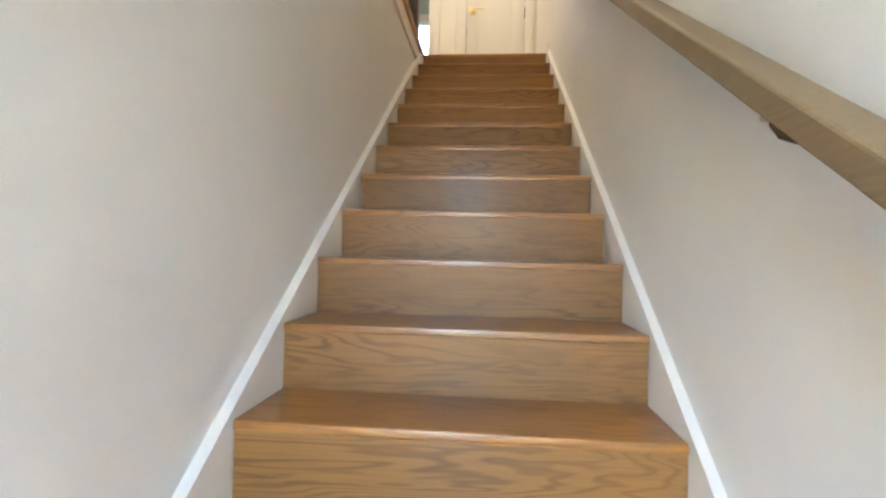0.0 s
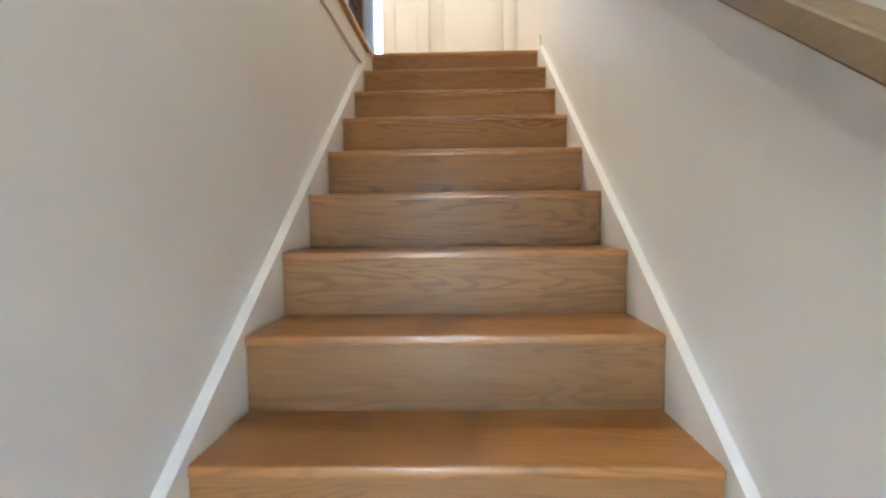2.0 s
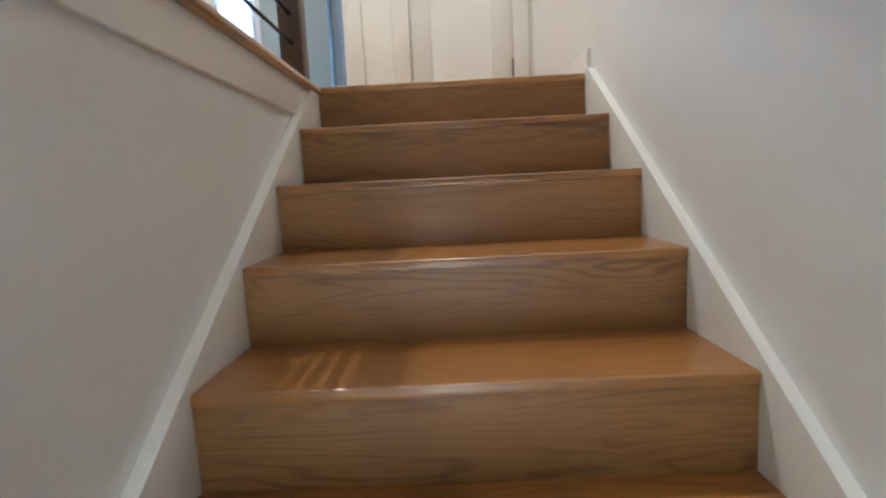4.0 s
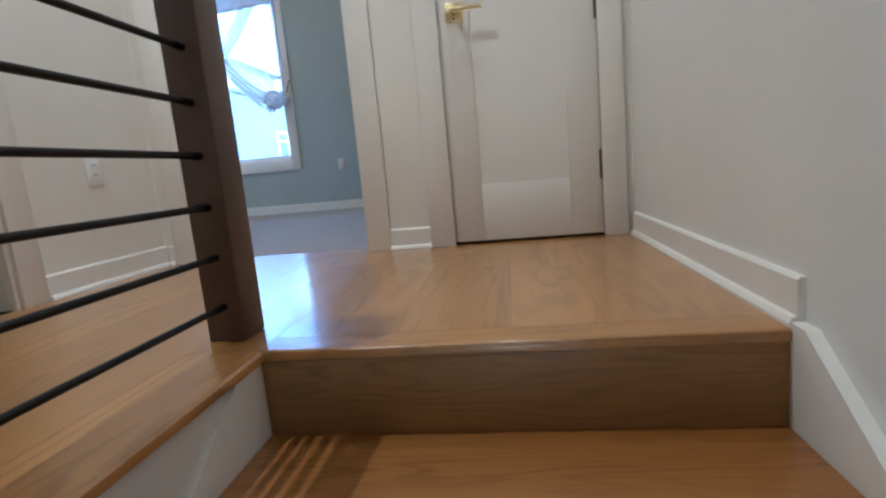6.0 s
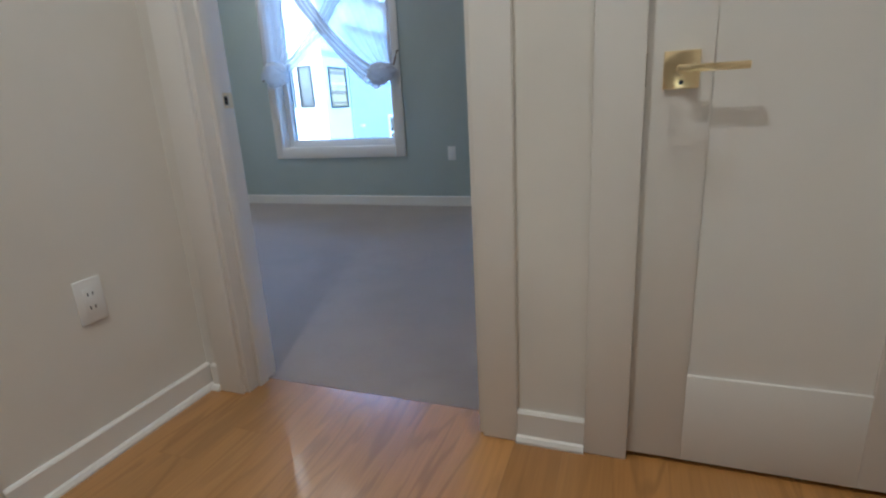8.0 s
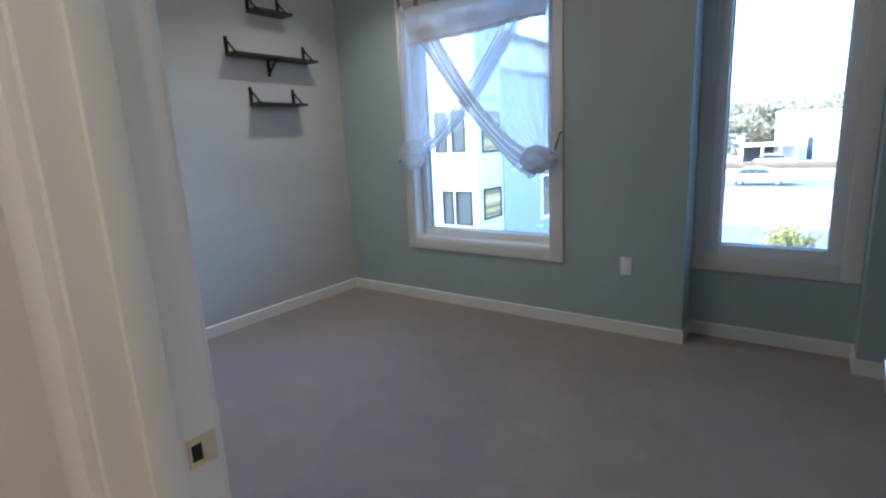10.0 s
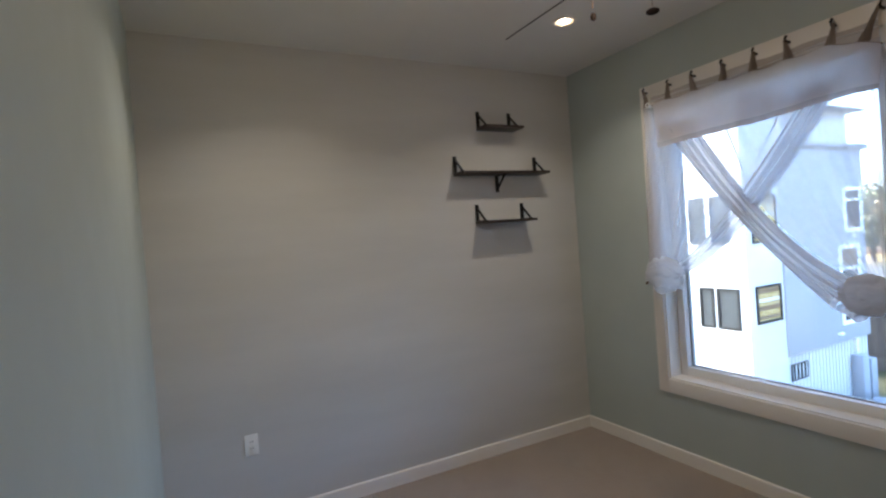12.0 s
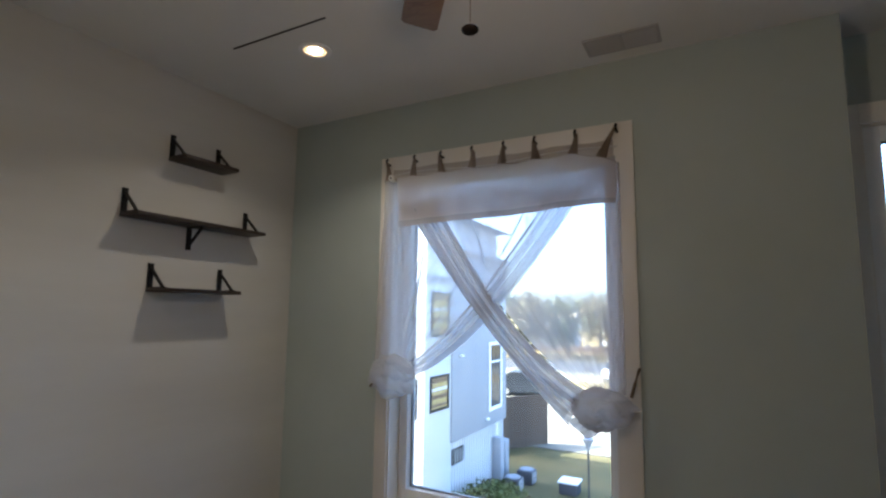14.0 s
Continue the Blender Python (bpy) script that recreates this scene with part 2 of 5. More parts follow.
M["grass"] = speckle("lawn", [(0.050, 0.048, 0.018), (0.105, 0.092, 0.034), (0.17, 0.125, 0.05)], 7.0, big=0.8)
M["asphalt"] = speckle("asphalt", [(0.045, 0.045, 0.047), (0.075, 0.075, 0.077), (0.06, 0.06, 0.06)], 40)
M["concrete"] = speckle("concrete", [(0.17, 0.155, 0.12), (0.21, 0.19, 0.145), (0.14, 0.13, 0.10)], 12)
M["dry_earth"] = speckle("dry_verge", [(0.17, 0.122, 0.05), (0.23, 0.168, 0.075), (0.13, 0.105, 0.045)], 3)
M["stucco_white"] = paint("white_stucco", (0.57, 0.565, 0.555), 0.8, 0.6, 0.05, 60)
M["siding_grey"] = paint("grey_siding", (0.32, 0.325, 0.335), 0.7, 0.3, 0.05, 50)
M["roof_grey"] = paint("grey_roof", (0.26, 0.27, 0.29), 0.8, 0.5)
M["roof_dark"] = paint("dark_grey_casing", (0.05, 0.05, 0.055), 0.6, 0.3)
# golden reflection put into the pane as its own colour
M["win_gold"] = paint("golden_pane_reflection", (0.40, 0.31, 0.13), 0.25, 0.1)
M["win_dark"] = mat("dark_pane", (0.03, 0.035, 0.04), 0.08)
M["leaf"] = speckle("leaves", [(0.05, 0.075, 0.022), (0.11, 0.12, 0.04), (0.15, 0.13, 0.05)], 4, 0.7, 0.1, 0.01, 1.0)
M["leaf_gold"] = speckle("golden_leaves", [(0.26, 0.23, 0.07), (0.42, 0.35, 0.11), (0.34, 0.28, 0.10)], 5, 0.7, 0.1, 0.01, 1.0)
# far foliage: haze and overexposure are put into these paler leaf colours
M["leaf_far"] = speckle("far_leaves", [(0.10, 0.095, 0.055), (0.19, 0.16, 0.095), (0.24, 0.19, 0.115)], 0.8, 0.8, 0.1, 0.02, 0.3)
M["leaf_pale"] = speckle("haze_paled_leaves", [(0.09, 0.105, 0.055), (0.15, 0.16, 0.08), (0.19, 0.18, 0.10)], 0.8, 0.8, 0.1, 0.02, 0.3)
M["leaf_hazy"] = speckle("haze_toned_leaves", [(0.17, 0.15, 0.09), (0.28, 0.235, 0.145), (0.34, 0.27, 0.17)], 0.8, 0.8, 0.1, 0.02, 0.3)
M["bark"] = speckle("bark", [(0.07, 0.05, 0.035), (0.14, 0.11, 0.08), (0.10, 0.08, 0.06)], 14)
M["car_white"] = mat("white_car_paint", (0.75, 0.75, 0.75), 0.25)
M["car_dark"] = mat("dark_car_paint", (0.04, 0.045, 0.05), 0.22)
M["rubber"] = mat("rubber", (0.02, 0.02, 0.02), 0.8)
M["tub"] = mat("tub_acrylic", (0.75, 0.74, 0.70), 0.2)
M["bath_cloth"] = paint("brown_shower_curtain", (0.30, 0.21, 0.14), 0.8, 0.4)
M["tile_olive"] = paint("olive_tile", (0.28, 0.28, 0.19), 0.4, 0.1)


# ---- building blocks ----
def add_box(bm, x0, x1, y0, y1, z0, z1, bevel=0.0, seg=1):
    ret = bmesh.ops.create_cube(bm, size=1.0, matrix=Matrix.Translation(((x0 + x1) / 2, (y0 + y1) / 2, (z0 + z1) / 2)) @ Matrix.Diagonal((abs(x1 - x0), abs(y1 - y0), abs(z1 - z0), 1)))
    if bevel:
        es = list({e for v in ret["verts"] for e in v.link_edges})
        bmesh.ops.bevel(bm, geom=es, offset=bevel, segments=seg, affect="EDGES", profile=0.5)
    return ret


def add_tube(bm, pts, r, sides=10, cap=True, radii=None):
    """A round bar along a line of points."""
    rings = []
    pts = [Vector(p) for p in pts]
    for i, p in enumerate(pts):
        d = (pts[min(i + 1, len(pts) - 1)] - pts[max(i - 1, 0)]).normalized()
        a = d.cross(Vector((0, 0, 1)) if abs(d.z) < 0.9 else Vector((1, 0, 0))).normalized()
        b = d.cross(a)
        rr = radii[i] if radii else r
        rings.append([bm.verts.new(p + rr * (math.cos(t) * a + math.sin(t) * b)) for t in (2 * math.pi * k / sides for k in range(sides))])
    for q, w in zip(rings, rings[1:]):
        for k in range(sides):
            bm.faces.new((q[k], q[(k + 1) % sides], w[(k + 1) % sides], w[k]))
    if cap:
        bm.faces.new(rings[0][::-1])
        bm.faces.new(rings[-1])


def add_disc_stack(bm, x, y, profile, sides=32):
    """A turned body about an upright axis: profile rows of radius, z."""
    rings = [[bm.verts.new((x + r * math.cos(t), y + r * math.sin(t), z)) for t in (2 * math.pi * k / sides for k in range(sides))] for r, z in profile]
    for q, w in zip(rings, rings[1:]):
        for k in range(sides):
            bm.faces.new((q[k], q[(k + 1) % sides], w[(k + 1) % sides], w[k]))
    bm.faces.new(rings[0])
    bm.faces.new(rings[-1][::-1])


def add_prism(bm, outline, along, a0, a1):
    """An outline in the two other axes, drawn out along an axis ('x', 'y' or 'z')."""
    k = "xyz".index(along)

    def at(p, a):
        c = list(p)
        c.insert(k, a)
        return bm.verts.new(c)

    p, q = [at(o, a0) for o in outline], [at(o, a1) for o in outline]
    n = len(outline)
    for i in range(n):
        bm.faces.new((p[i], p[(i + 1) % n], q[(i + 1) % n], q[i]))
    bm.faces.new(p[::-1])
    bm.faces.new(q)


def base_of(ob):
    v = Vector((0, 0, 0))
    while ob is not None:
        v += ob.location
        ob = ob.parent
    return v


def finish(bm, smooth):
    bmesh.ops.recalc_face_normals(bm, faces=bm.faces)
    me = bpy.data.meshes.new("mesh")
    bm.to_mesh(me)
    bm.free()
    if smooth:
        me.shade_smooth()
        me.set_sharp_from_angle(angle=radians(35))
    return me


def part(name, bm, material, parent=None, label="", smooth=True):
    if parent is not None:
        bmesh.ops.translate(bm, verts=bm.verts, vec=-base_of(parent))
    me = finish(bm, smooth)
    me.materials.append(material)
    ob = new(name, me)
    ob.parent = parent
    if label:
        tagged(ob, label)
    return ob


def thing(name, at, label, category, group="", kind=""):
    ob = new(name)
    ob.location = at
    ob.empty_display_size = 0.1
    return tagged(ob, label, category, group, kind)


def boxes(name, rows, material, parent=None, bevel=0.0, label="", seg=2):
    bm = bmesh.new()
    for r in rows:
        add_box(bm, *r, bevel, seg)
    return part(name, bm, material, parent, label)


def structure(name, rows, material, label, category, bevel=0.0):
    return tagged(boxes(name, rows, material, None, bevel), label, category, "", "structure")

# ---- the house: floors, walls, ceilings ----
RISE, GOING, STEPS = 0.178, 0.2655, 15
TREAD_X0, TREAD_X1 = 0.0, 0.966
CEIL = 2.745
LOW = -RISE * STEPS
WALL_R = 0.991          # stair and landing wall
HALL_W = -1.045         # hall's west wall
NORTH, NORTH_IN = 1.198, 1.328
WIN_Y, REC_Y = 4.266, 4.495
ROOM_W = -3.70
REC_X = -0.848

structure("wall_stair_east", [(WALL_R, 1.10, -5.6, NORTH_IN, LOW - 0.1, CEIL)], M["stair_wall"], "plain off-white painted wall beside the staircase", "wall")
structure("wall_stair_west", [(-0.12, -0.029, -5.6, 0.0215, LOW - 0.1, -0.09)], M["stair_wall"], "off-white painted wall under the hall floor beside the stairs", "wall")
structure("wall_hall_west", [(HALL_W - 0.115, HALL_W, 0.49, NORTH, 0, CEIL), (HALL_W - 0.115, HALL_W, -0.33, 0.49, 2.06, CEIL), (HALL_W - 0.115, HALL_W, -4.7, -0.33, 0, CEIL)], M["hall_wall"], "cream painted hall wall with a doorway through it", "wall")
structure("wall_north", [(-3.82, -0.90, NORTH, NORTH_IN - 0.006, -0.1, CEIL), (-0.087, 0.268, NORTH, NORTH_IN - 0.006, -0.1, CEIL), (0.875, WALL_R, NORTH, NORTH_IN - 0.006, -0.1, CEIL), (-0.90, -0.087, NORTH, NORTH_IN - 0.006, 2.06, CEIL), (0.268, 0.875, NORTH, NORTH_IN - 0.006, 2.06, CEIL)], M["hall_wall"], "cream painted wall holding two doors", "wall")
structure("wall_room_south", [(-3.70, -0.90, NORTH_IN - 0.006, NORTH_IN, 0, CEIL), (-0.087, 0.02, NORTH_IN - 0.006, NORTH_IN, 0, CEIL), (-0.90, -0.087, NORTH_IN - 0.006, NORTH_IN, 2.06, CEIL)], M["room_green"], "grey-green painted bedroom wall round the doorway", "wall")
structure("wall_hall_south", [(-1.16, WALL_R, -4.82, -4.70, -0.3, CEIL)], M["hall_wall"], "cream painted wall closing the upper hall", "wall")
structure("wall_room_west", [(ROOM_W - 0.12, ROOM_W, NORTH_IN, 4.62, -0.1, CEIL)], M["room_light"], "pale greige painted bedroom wall", "wall")
W1X0, W1X1, W1Z0, W1Z1 = -2.93, -1.715, 0.53, 2.355
W2X0, W2X1, W2Z0, W2Z1 = -0.775, -0.088, 0.52, 2.355
structure("wall_window", [(ROOM_W, W1X0, WIN_Y, 4.50, -0.1, CEIL), (W1X1, REC_X, WIN_Y, 4.50, -0.1, CEIL), (W1X0, W1X1, WIN_Y, 4.50, -0.1, W1Z0), (W1X0, W1X1, WIN_Y, 4.50, W1Z1, CEIL), (REC_X - 0.12, REC_X, 4.50, 4.60, -0.1, CEIL)], M["room_green"], "grey-green painted bedroom wall with a tall window", "wall")
structure("wall_recess", [(REC_X, W2X0, REC_Y, 4.60, -0.1, CEIL), (W2X1, 0.0, REC_Y, 4.60, -0.1, CEIL), (W2X0, W2X1, REC_Y, 4.60, -0.1, W2Z0), (W2X0, W2X1, REC_Y, 4.60, W2Z1, CEIL)], M["room_green"], "grey-green painted recess wall round a casement window", "wall")
structure("wall_room_northeast", [(0.0, 1.22, WIN_Y, 4.60, -0.1, CEIL)], M["room_green"], "grey-green painted bedroom wall", "wall")
structure("wall_room_east", [(1.10, 1.22, NORTH, WIN_Y, -0.1, CEIL)], M["room_green"], "grey-green painted bedroom wall", "wall")
structure("wall_closet", [(0.02, 0.12, NORTH_IN, 1.98, 0, CEIL), (0.12, 1.10, 1.88, 1.98, 0, CEIL)], M["room_green"], "grey-green painted side of the closet", "wall")
structure("ceiling", [(-3.82, 1.22, -4.82, 4.62, CEIL, CEIL + 0.12)], M["ceiling"], "flat white painted ceiling", "ceiling")
# slab out of view, added to keep the sun off the rooms
structure("roof", [(-4.2, 1.6, -5.9, 5.0, CEIL + 0.12, CEIL + 0.4)], M["roof_grey"], "unseen flat grey slab over the house, blocks the sun", "roof")
# unseen wall; its opening is sized for the daylight on the stairs
structure("wall_entry", [(-0.12, 0.0, -5.7, -5.6, LOW, -0.3), (0.62, 1.10, -5.7, -5.6, LOW, -0.3), (0.0, 0.62, -5.7, -5.6, -0.40, -0.3), (0.0, 0.62, -5.7, -5.6, LOW, LOW + 0.12)], M["stair_wall"], "unseen off-white wall round the assumed entry glazing", "wall")
structure("ceiling_entry", [(-0.12, 1.10, -5.7, -4.82, -0.3, -0.18)], M["ceiling"], "white painted ceiling of the lower entry", "ceiling")
structure("floor_entry", [(-0.12, 1.10, -5.7, -GOING * (STEPS - 1) + 0.03, LOW - 0.1, LOW)], M["oak_floor"], "oak floor at the foot of the stairs", "floor")
structure("wall_bath", [(-3.0, HALL_W - 0.115, -1.5, -1.38, 0, CEIL), (-3.12, -3.0, -1.5, NORTH, 0, CEIL)], M["hall_wall"], "dim cream bathroom wall", "wall")
structure("floor_bath", [(-3.0, HALL_W - 0.06, -1.4, NORTH, -0.12, -0.002)], M["tile_olive"], "dim olive tiled bathroom floor", "floor")
structure("floor_room", [(ROOM_W, 1.10, 1.292, 4.50, -0.12, 0.0), (REC_X, 0.0, 4.50, 4.56, -0.12, 0.0)], M["carpet"], "brown-grey cut-pile bedroom carpet", "carpet")
structure("floor_slab", [(HALL_W - 0.1, -0.12, -4.7, 1.29, -0.12, -0.016), (-0.12, WALL_R, 0.02, 1.29, -0.12, -0.016)], M["dark"], "subfloor under the oak boards", "floor")


# baseboards with a shoe moulding
def board_run(name, a, b, normal, label, h=0.077, shoe=True, z=0.0):
    """A baseboard along the wall from a to b; normal points into the room."""
    bm = bmesh.new()
    (ax, ay), (bx, by), (nx, ny) = a, b, normal
    prof = [(0, 0), (0.013, 0), (0.013, h - 0.006), (0.008, h), (0, h)]
    if shoe:
        prof = [(0, 0), (0.026, 0), (0.026, 0.006), (0.020, 0.016), (0.013, 0.019), (0.013, h - 0.006), (0.008, h), (0, h)]
    p = [bm.verts.new((ax + nx * d, ay + ny * d, z + q)) for d, q in prof]
    q = [bm.verts.new((bx + nx * d, by + ny * d, z + s)) for d, s in prof]
    n = len(prof)
    for i in range(n):
        bm.faces.new((p[i], p[(i + 1) % n], q[(i + 1) % n], q[i]))
    bm.faces.new(p)
    bm.faces.new(q[::-1])
    return tagged(part(name, bm, M["trim"], smooth=False), label, "baseboard", "", "structure")


HB = "white painted hall baseboard with a shoe moulding"
RB = "white painted baseboard above the bedroom carpet"
board_run("baseboard_1", (WALL_R, 0.021), (WALL_R, 1.180), (-1, 0), HB, 0.088)
board_run("baseboard_2", (HALL_W, 0.585), (HALL_W, 1.198), (1, 0), HB, 0.088)
board_run("baseboard_3", (HALL_W + 0.026, NORTH), (-0.988, NORTH), (0, -1), HB, 0.088)
board_run("baseboard_4", (-0.001, NORTH), (0.171, NORTH), (0, -1), HB, 0.088)
board_run("baseboard_5", (HALL_W, -4.7), (HALL_W, -0.425), (1, 0), HB, 0.088)
board_run("baseboard_6", (ROOM_W, NORTH_IN), (ROOM_W, WIN_Y), (1, 0), RB, 0.085, False)
board_run("baseboard_7", (ROOM_W + 0.013, WIN_Y), (REC_X + 0.013, WIN_Y), (0, -1), RB, 0.085, False)
board_run("baseboard_8", (REC_X, WIN_Y), (REC_X, REC_Y), (1, 0), RB, 0.085, False)
board_run("baseboard_9", (REC_X + 0.013, REC_Y), (-0.013, REC_Y), (0, -1), RB, 0.085, False)
board_run("baseboard_10", (0.0, WIN_Y), (0.0, REC_Y), (-1, 0), RB, 0.085, False)
board_run("baseboard_11", (-0.013, WIN_Y), (1.10, WIN_Y), (0, -1), RB, 0.085, False)
board_run("baseboard_12", (ROOM_W + 0.013, NORTH_IN), (-0.99, NORTH_IN), (0, 1), RB, 0.085, False)
board_run("baseboard_13", (0.02, NORTH_IN), (0.02, 1.98), (-1, 0), RB, 0.085, False)


# ---- stairs ----
def staircase():
    st = thing("staircase", (0.484, -2.0, LOW), "straight oak staircase with white painted skirt boards", "staircase", kind="structure")
    # one tread with a rounded nose and one riser, shared by all steps
    nose = [(-0.0055, -0.022), (-0.0078, -0.0205), (-0.0085, -0.017), (-0.0085, -0.006), (-0.0075, -0.0025), (-0.0045, -0.0004), (0.0, 0.0)]
    for k in range(1, STEPS):
        y, z = -GOING * k, -RISE * k
        bm = bmesh.new()
        out = [(y + a + 0.008, z + b) for a, b in nose] + [(y + GOING + 0.018, z), (y + GOING + 0.018, z - 0.022)]
        add_prism(bm, out, "x", TREAD_X0 + 0.001, TREAD_X1 - 0.001)
        part("tread", bm, M["oak_tread"], st)
    for k in range(STEPS):
        y, z = -GOING * k + (0.011 if k == 0 else 0.0), -RISE * k
        boxes("riser", [(TREAD_X0 + 0.001, TREAD_X1 - 0.001, y + 0.004, y + 0.024, z - RISE + 0.0005, z - 0.0222)], M["oak_x"], st)
    # landing nosing board
    bm = bmesh.new()
    add_prism(bm, [(a + 0.019, b) for a, b in nose] + [(0.092, 0.0), (0.092, -0.022)], "x", TREAD_X0 - 0.004, WALL_R - 0.001)
    part("landing_nosing", bm, M["oak_nosing"], st)
    # skirt boards: the wall side follows the slope above the noses
    s = RISE / GOING
    y1, y0 = 0.020, -GOING * STEPS + 0.05
    for x0, x1, lab in ((TREAD_X1, WALL_R - 0.001, "white skirt board against the wall"), (-0.028, TREAD_X0, "white skirt board under the railing")):
        bm = bmesh.new()
        top = 0.024
        flat = 0.010 if x0 > 0.5 else -0.025
        out = [(y0, y0 * s + top), (y0, LOW), (y0 + 0.25, LOW), (y1, y1 * s - 0.30), (y1, flat), ((flat - top) / s - 0.006, flat), ((flat - top) / s - 0.018, flat - 0.004 - 0.006)]
        add_prism(bm, out, "x", x0, x1)
        part("skirt_board", bm, M["trim"], st, lab, smooth=False)
    return st


staircase()

# edge of the hall floor above the stairs
hall_edge = thing("hall_floor_edge", (-0.06, -2.3, -0.12), "oak edge board over a white painted fascia", "trim", kind="structure")
bm = bmesh.new()
add_prism(bm, [(-0.150, 0.0), (-0.150, -0.0155), (-0.1, -0.024), (0.005, -0.024), (0.010, -0.020), (0.012, -0.013), (0.010, -0.005), (0.004, 0.0)], "y", -4.70, 0.010)
part("edge_board", bm, M["oak_floor"], hall_edge, "oak nosing board")
boxes("fascia", [(-0.0285, -0.014, -4.70, -0.021, -0.128, -0.025)], M["trim"], hall_edge, 0.002, "white fascia board")


# oak boards of hall and landing
def hall_floor():
    fl = thing("floor_hall", (-0.3, 0.3, -0.016), "glossy honey oak plank floor of the upper hall", "floor", kind="structure")
    rnd = random.Random(4)
    gap = 0.00015
    x0 = HALL_W - 0.01
    cols = [(x0 + k * (-0.1515 - x0) / 7, x0 + (k + 1) * (-0.1515 - x0) / 7, -4.70) for k in range(7)]
    cols += [(-0.1515, -0.0045, 0.0105)]
    cols += [(-0.0045 + k * (WALL_R + 0.0045) / 8, -0.0045 + (k + 1) * (WALL_R + 0.0045) / 8, 0.0935) for k in range(8)]
    for xa, xb, y in cols:
        first = True
        while y < 1.288:
            ln = rnd.uniform(0.9, 1.9) * (0.6 if first else 1.0)
            first = False
            ye = min(y + ln, 1.29)
            if 1.29 - ye < 0.25:
                ye = 1.29
            bm = bmesh.new()
            add_box(bm, xa + gap / 2, xb - gap / 2, y + gap / 2, ye - gap / 2, -0.016, 0.0, 0.0002, 1)
            part("plank", bm, M["oak_floor"], fl)
            y = ye
    return fl


hall_floor()


# ---- railing ----
def railing():
    r = thing("railing", (-0.085, 0.087, 0.0), "dark walnut newel posts with black horizontal steel bars", "railing")
    for y in (0.083, -0.918, -2.6, -4.2):
        bm = bmesh.new()
        add_box(bm, -0.147, -0.063, y, y + 0.086, 0.0, 1.12, 0.004, 2)
        add_box(bm, -0.154, -0.056, y - 0.007, y + 0.093, 1.12, 1.142, 0.006, 2)
        part("newel_post", bm, M["walnut_z"], r, "square dark walnut newel post")
    for y0, y1 in ((-0.831, 0.084), (-2.513, -0.917), (-4.113, -2.599)):
        for k in range(10):
            z = 0.076 + 0.1045 * k
            bm = bmesh.new()
            add_tube(bm, [(-0.102, y0 - 0.002, z), (-0.102, y1, z)], 0.0068, 14)
            for ye, d in ((y1, -1), (y0, 1)):
                add_tube(bm, [(-0.102, ye, z), (-0.102, ye + d * 0.030, z)], 0.0082, 14)
            part("bar", bm, M["black_steel"], r, "black round steel bar")
        boxes("top_rail", [(-0.119, -0.085, y0, y1, 1.095, 1.119)], M["walnut_y"], r, 0.004)
    return r


railing()


def handrail():
    h = thing("handrail", (0.94, -3.3, -1.4), "oak handrail on round brackets along the stair wall", "handrail")
    s = RISE / GOING
    bm = bmesh.new()
    prof = [(0.890, -0.006), (0.8885, -0.003), (0.8885, 0.034), (0.890, 0.038), (0.894, 0.041), (0.946, 0.041), (0.950, 0.038), (0.952, 0.034), (0.952, -0.003), (0.948, -0.008), (0.893, -0.008)]
    ya, yb = -3.95, -0.25
    p = [bm.verts.new((x, ya, ya * s + 0.835 + z)) for x, z in prof]
    q = [bm.verts.new((x, yb, yb * s + 0.835 + z)) for x, z in prof]
    n = len(prof)
    for i in range(n):
        bm.faces.new((p[i], p[(i + 1) % n], q[(i + 1) % n], q[i]))
    bm.faces.new(p)
    bm.faces.new(q[::-1])
    part("rail", bm, M["rail_oak"], h, "square oak rail with eased edges", smooth=False)
    for y in (-3.295, -1.78, -0.45):
        z = y * s + 0.835
        bm = bmesh.new()
        add_tube(bm, [(0.920, y, z - 0.006), (0.920, y, z - 0.026), (0.930, y, z - 0.040), (0.948, y, z - 0.046), (0.990, y, z - 0.047)], 0.007, 10)
        add_tube(bm, [(0.979, y, z - 0.047), (0.984, y, z - 0.047), (0.990, y, z - 0.047)], 0.02, 20, True, [0.012, 0.021, 0.024])
        part("bracket", bm, M["bronze"], h, "dark bronze wall bracket")
        bm = bmesh.new()
        add_box(bm, 0.908, 0.934, y - 0.022, y + 0.022, z - 0.020, z - 0.006, 0.006, 2)
        part("saddle", bm, M["nickel"], h, "pale metal saddle under the rail")
    return h


handrail()


# ---- doors ----
def casing(name, x0, x1, ztop, face, out, label, w=0.088, t=0.018, right_w=None):
    """Flat door casing on a wall at y = face; out is -1 to the hall, 1 to the room."""
    rw = w if right_w is None else right_w
    a, b = sorted((face, face + out * t))
    c = thing(name, (0.5 * (x0 + x1), face, 0.0), label, "door casing", kind="structure")
    boxes("casing_side", [(x0 - w, x0 + 0.004, a, b, 0, ztop)], M["trim"], c, 0.003)
    boxes("casing_side", [(x1 - 0.004, x1 + rw, a, b, 0, ztop)], M["trim"], c, 0.003)
    boxes("casing_head", [(x0 - w, x1 + rw, a, b, ztop + 0.0005, ztop + w)], M["trim"], c, 0.003)
    return c


casing("door_casing_1", -0.90, -0.087, 2.05, NORTH, -1, "white flat casing round the bedroom doorway")
casing("door_casing_2", 0.268, 0.875, 2.05, NORTH, -1, "white flat casing round the closet door", 0.096, 0.018, 0.084)
casing("door_casing_3", -0.90, -0.087, 2.05, NORTH_IN, 1, "white flat casing on the bedroom side")

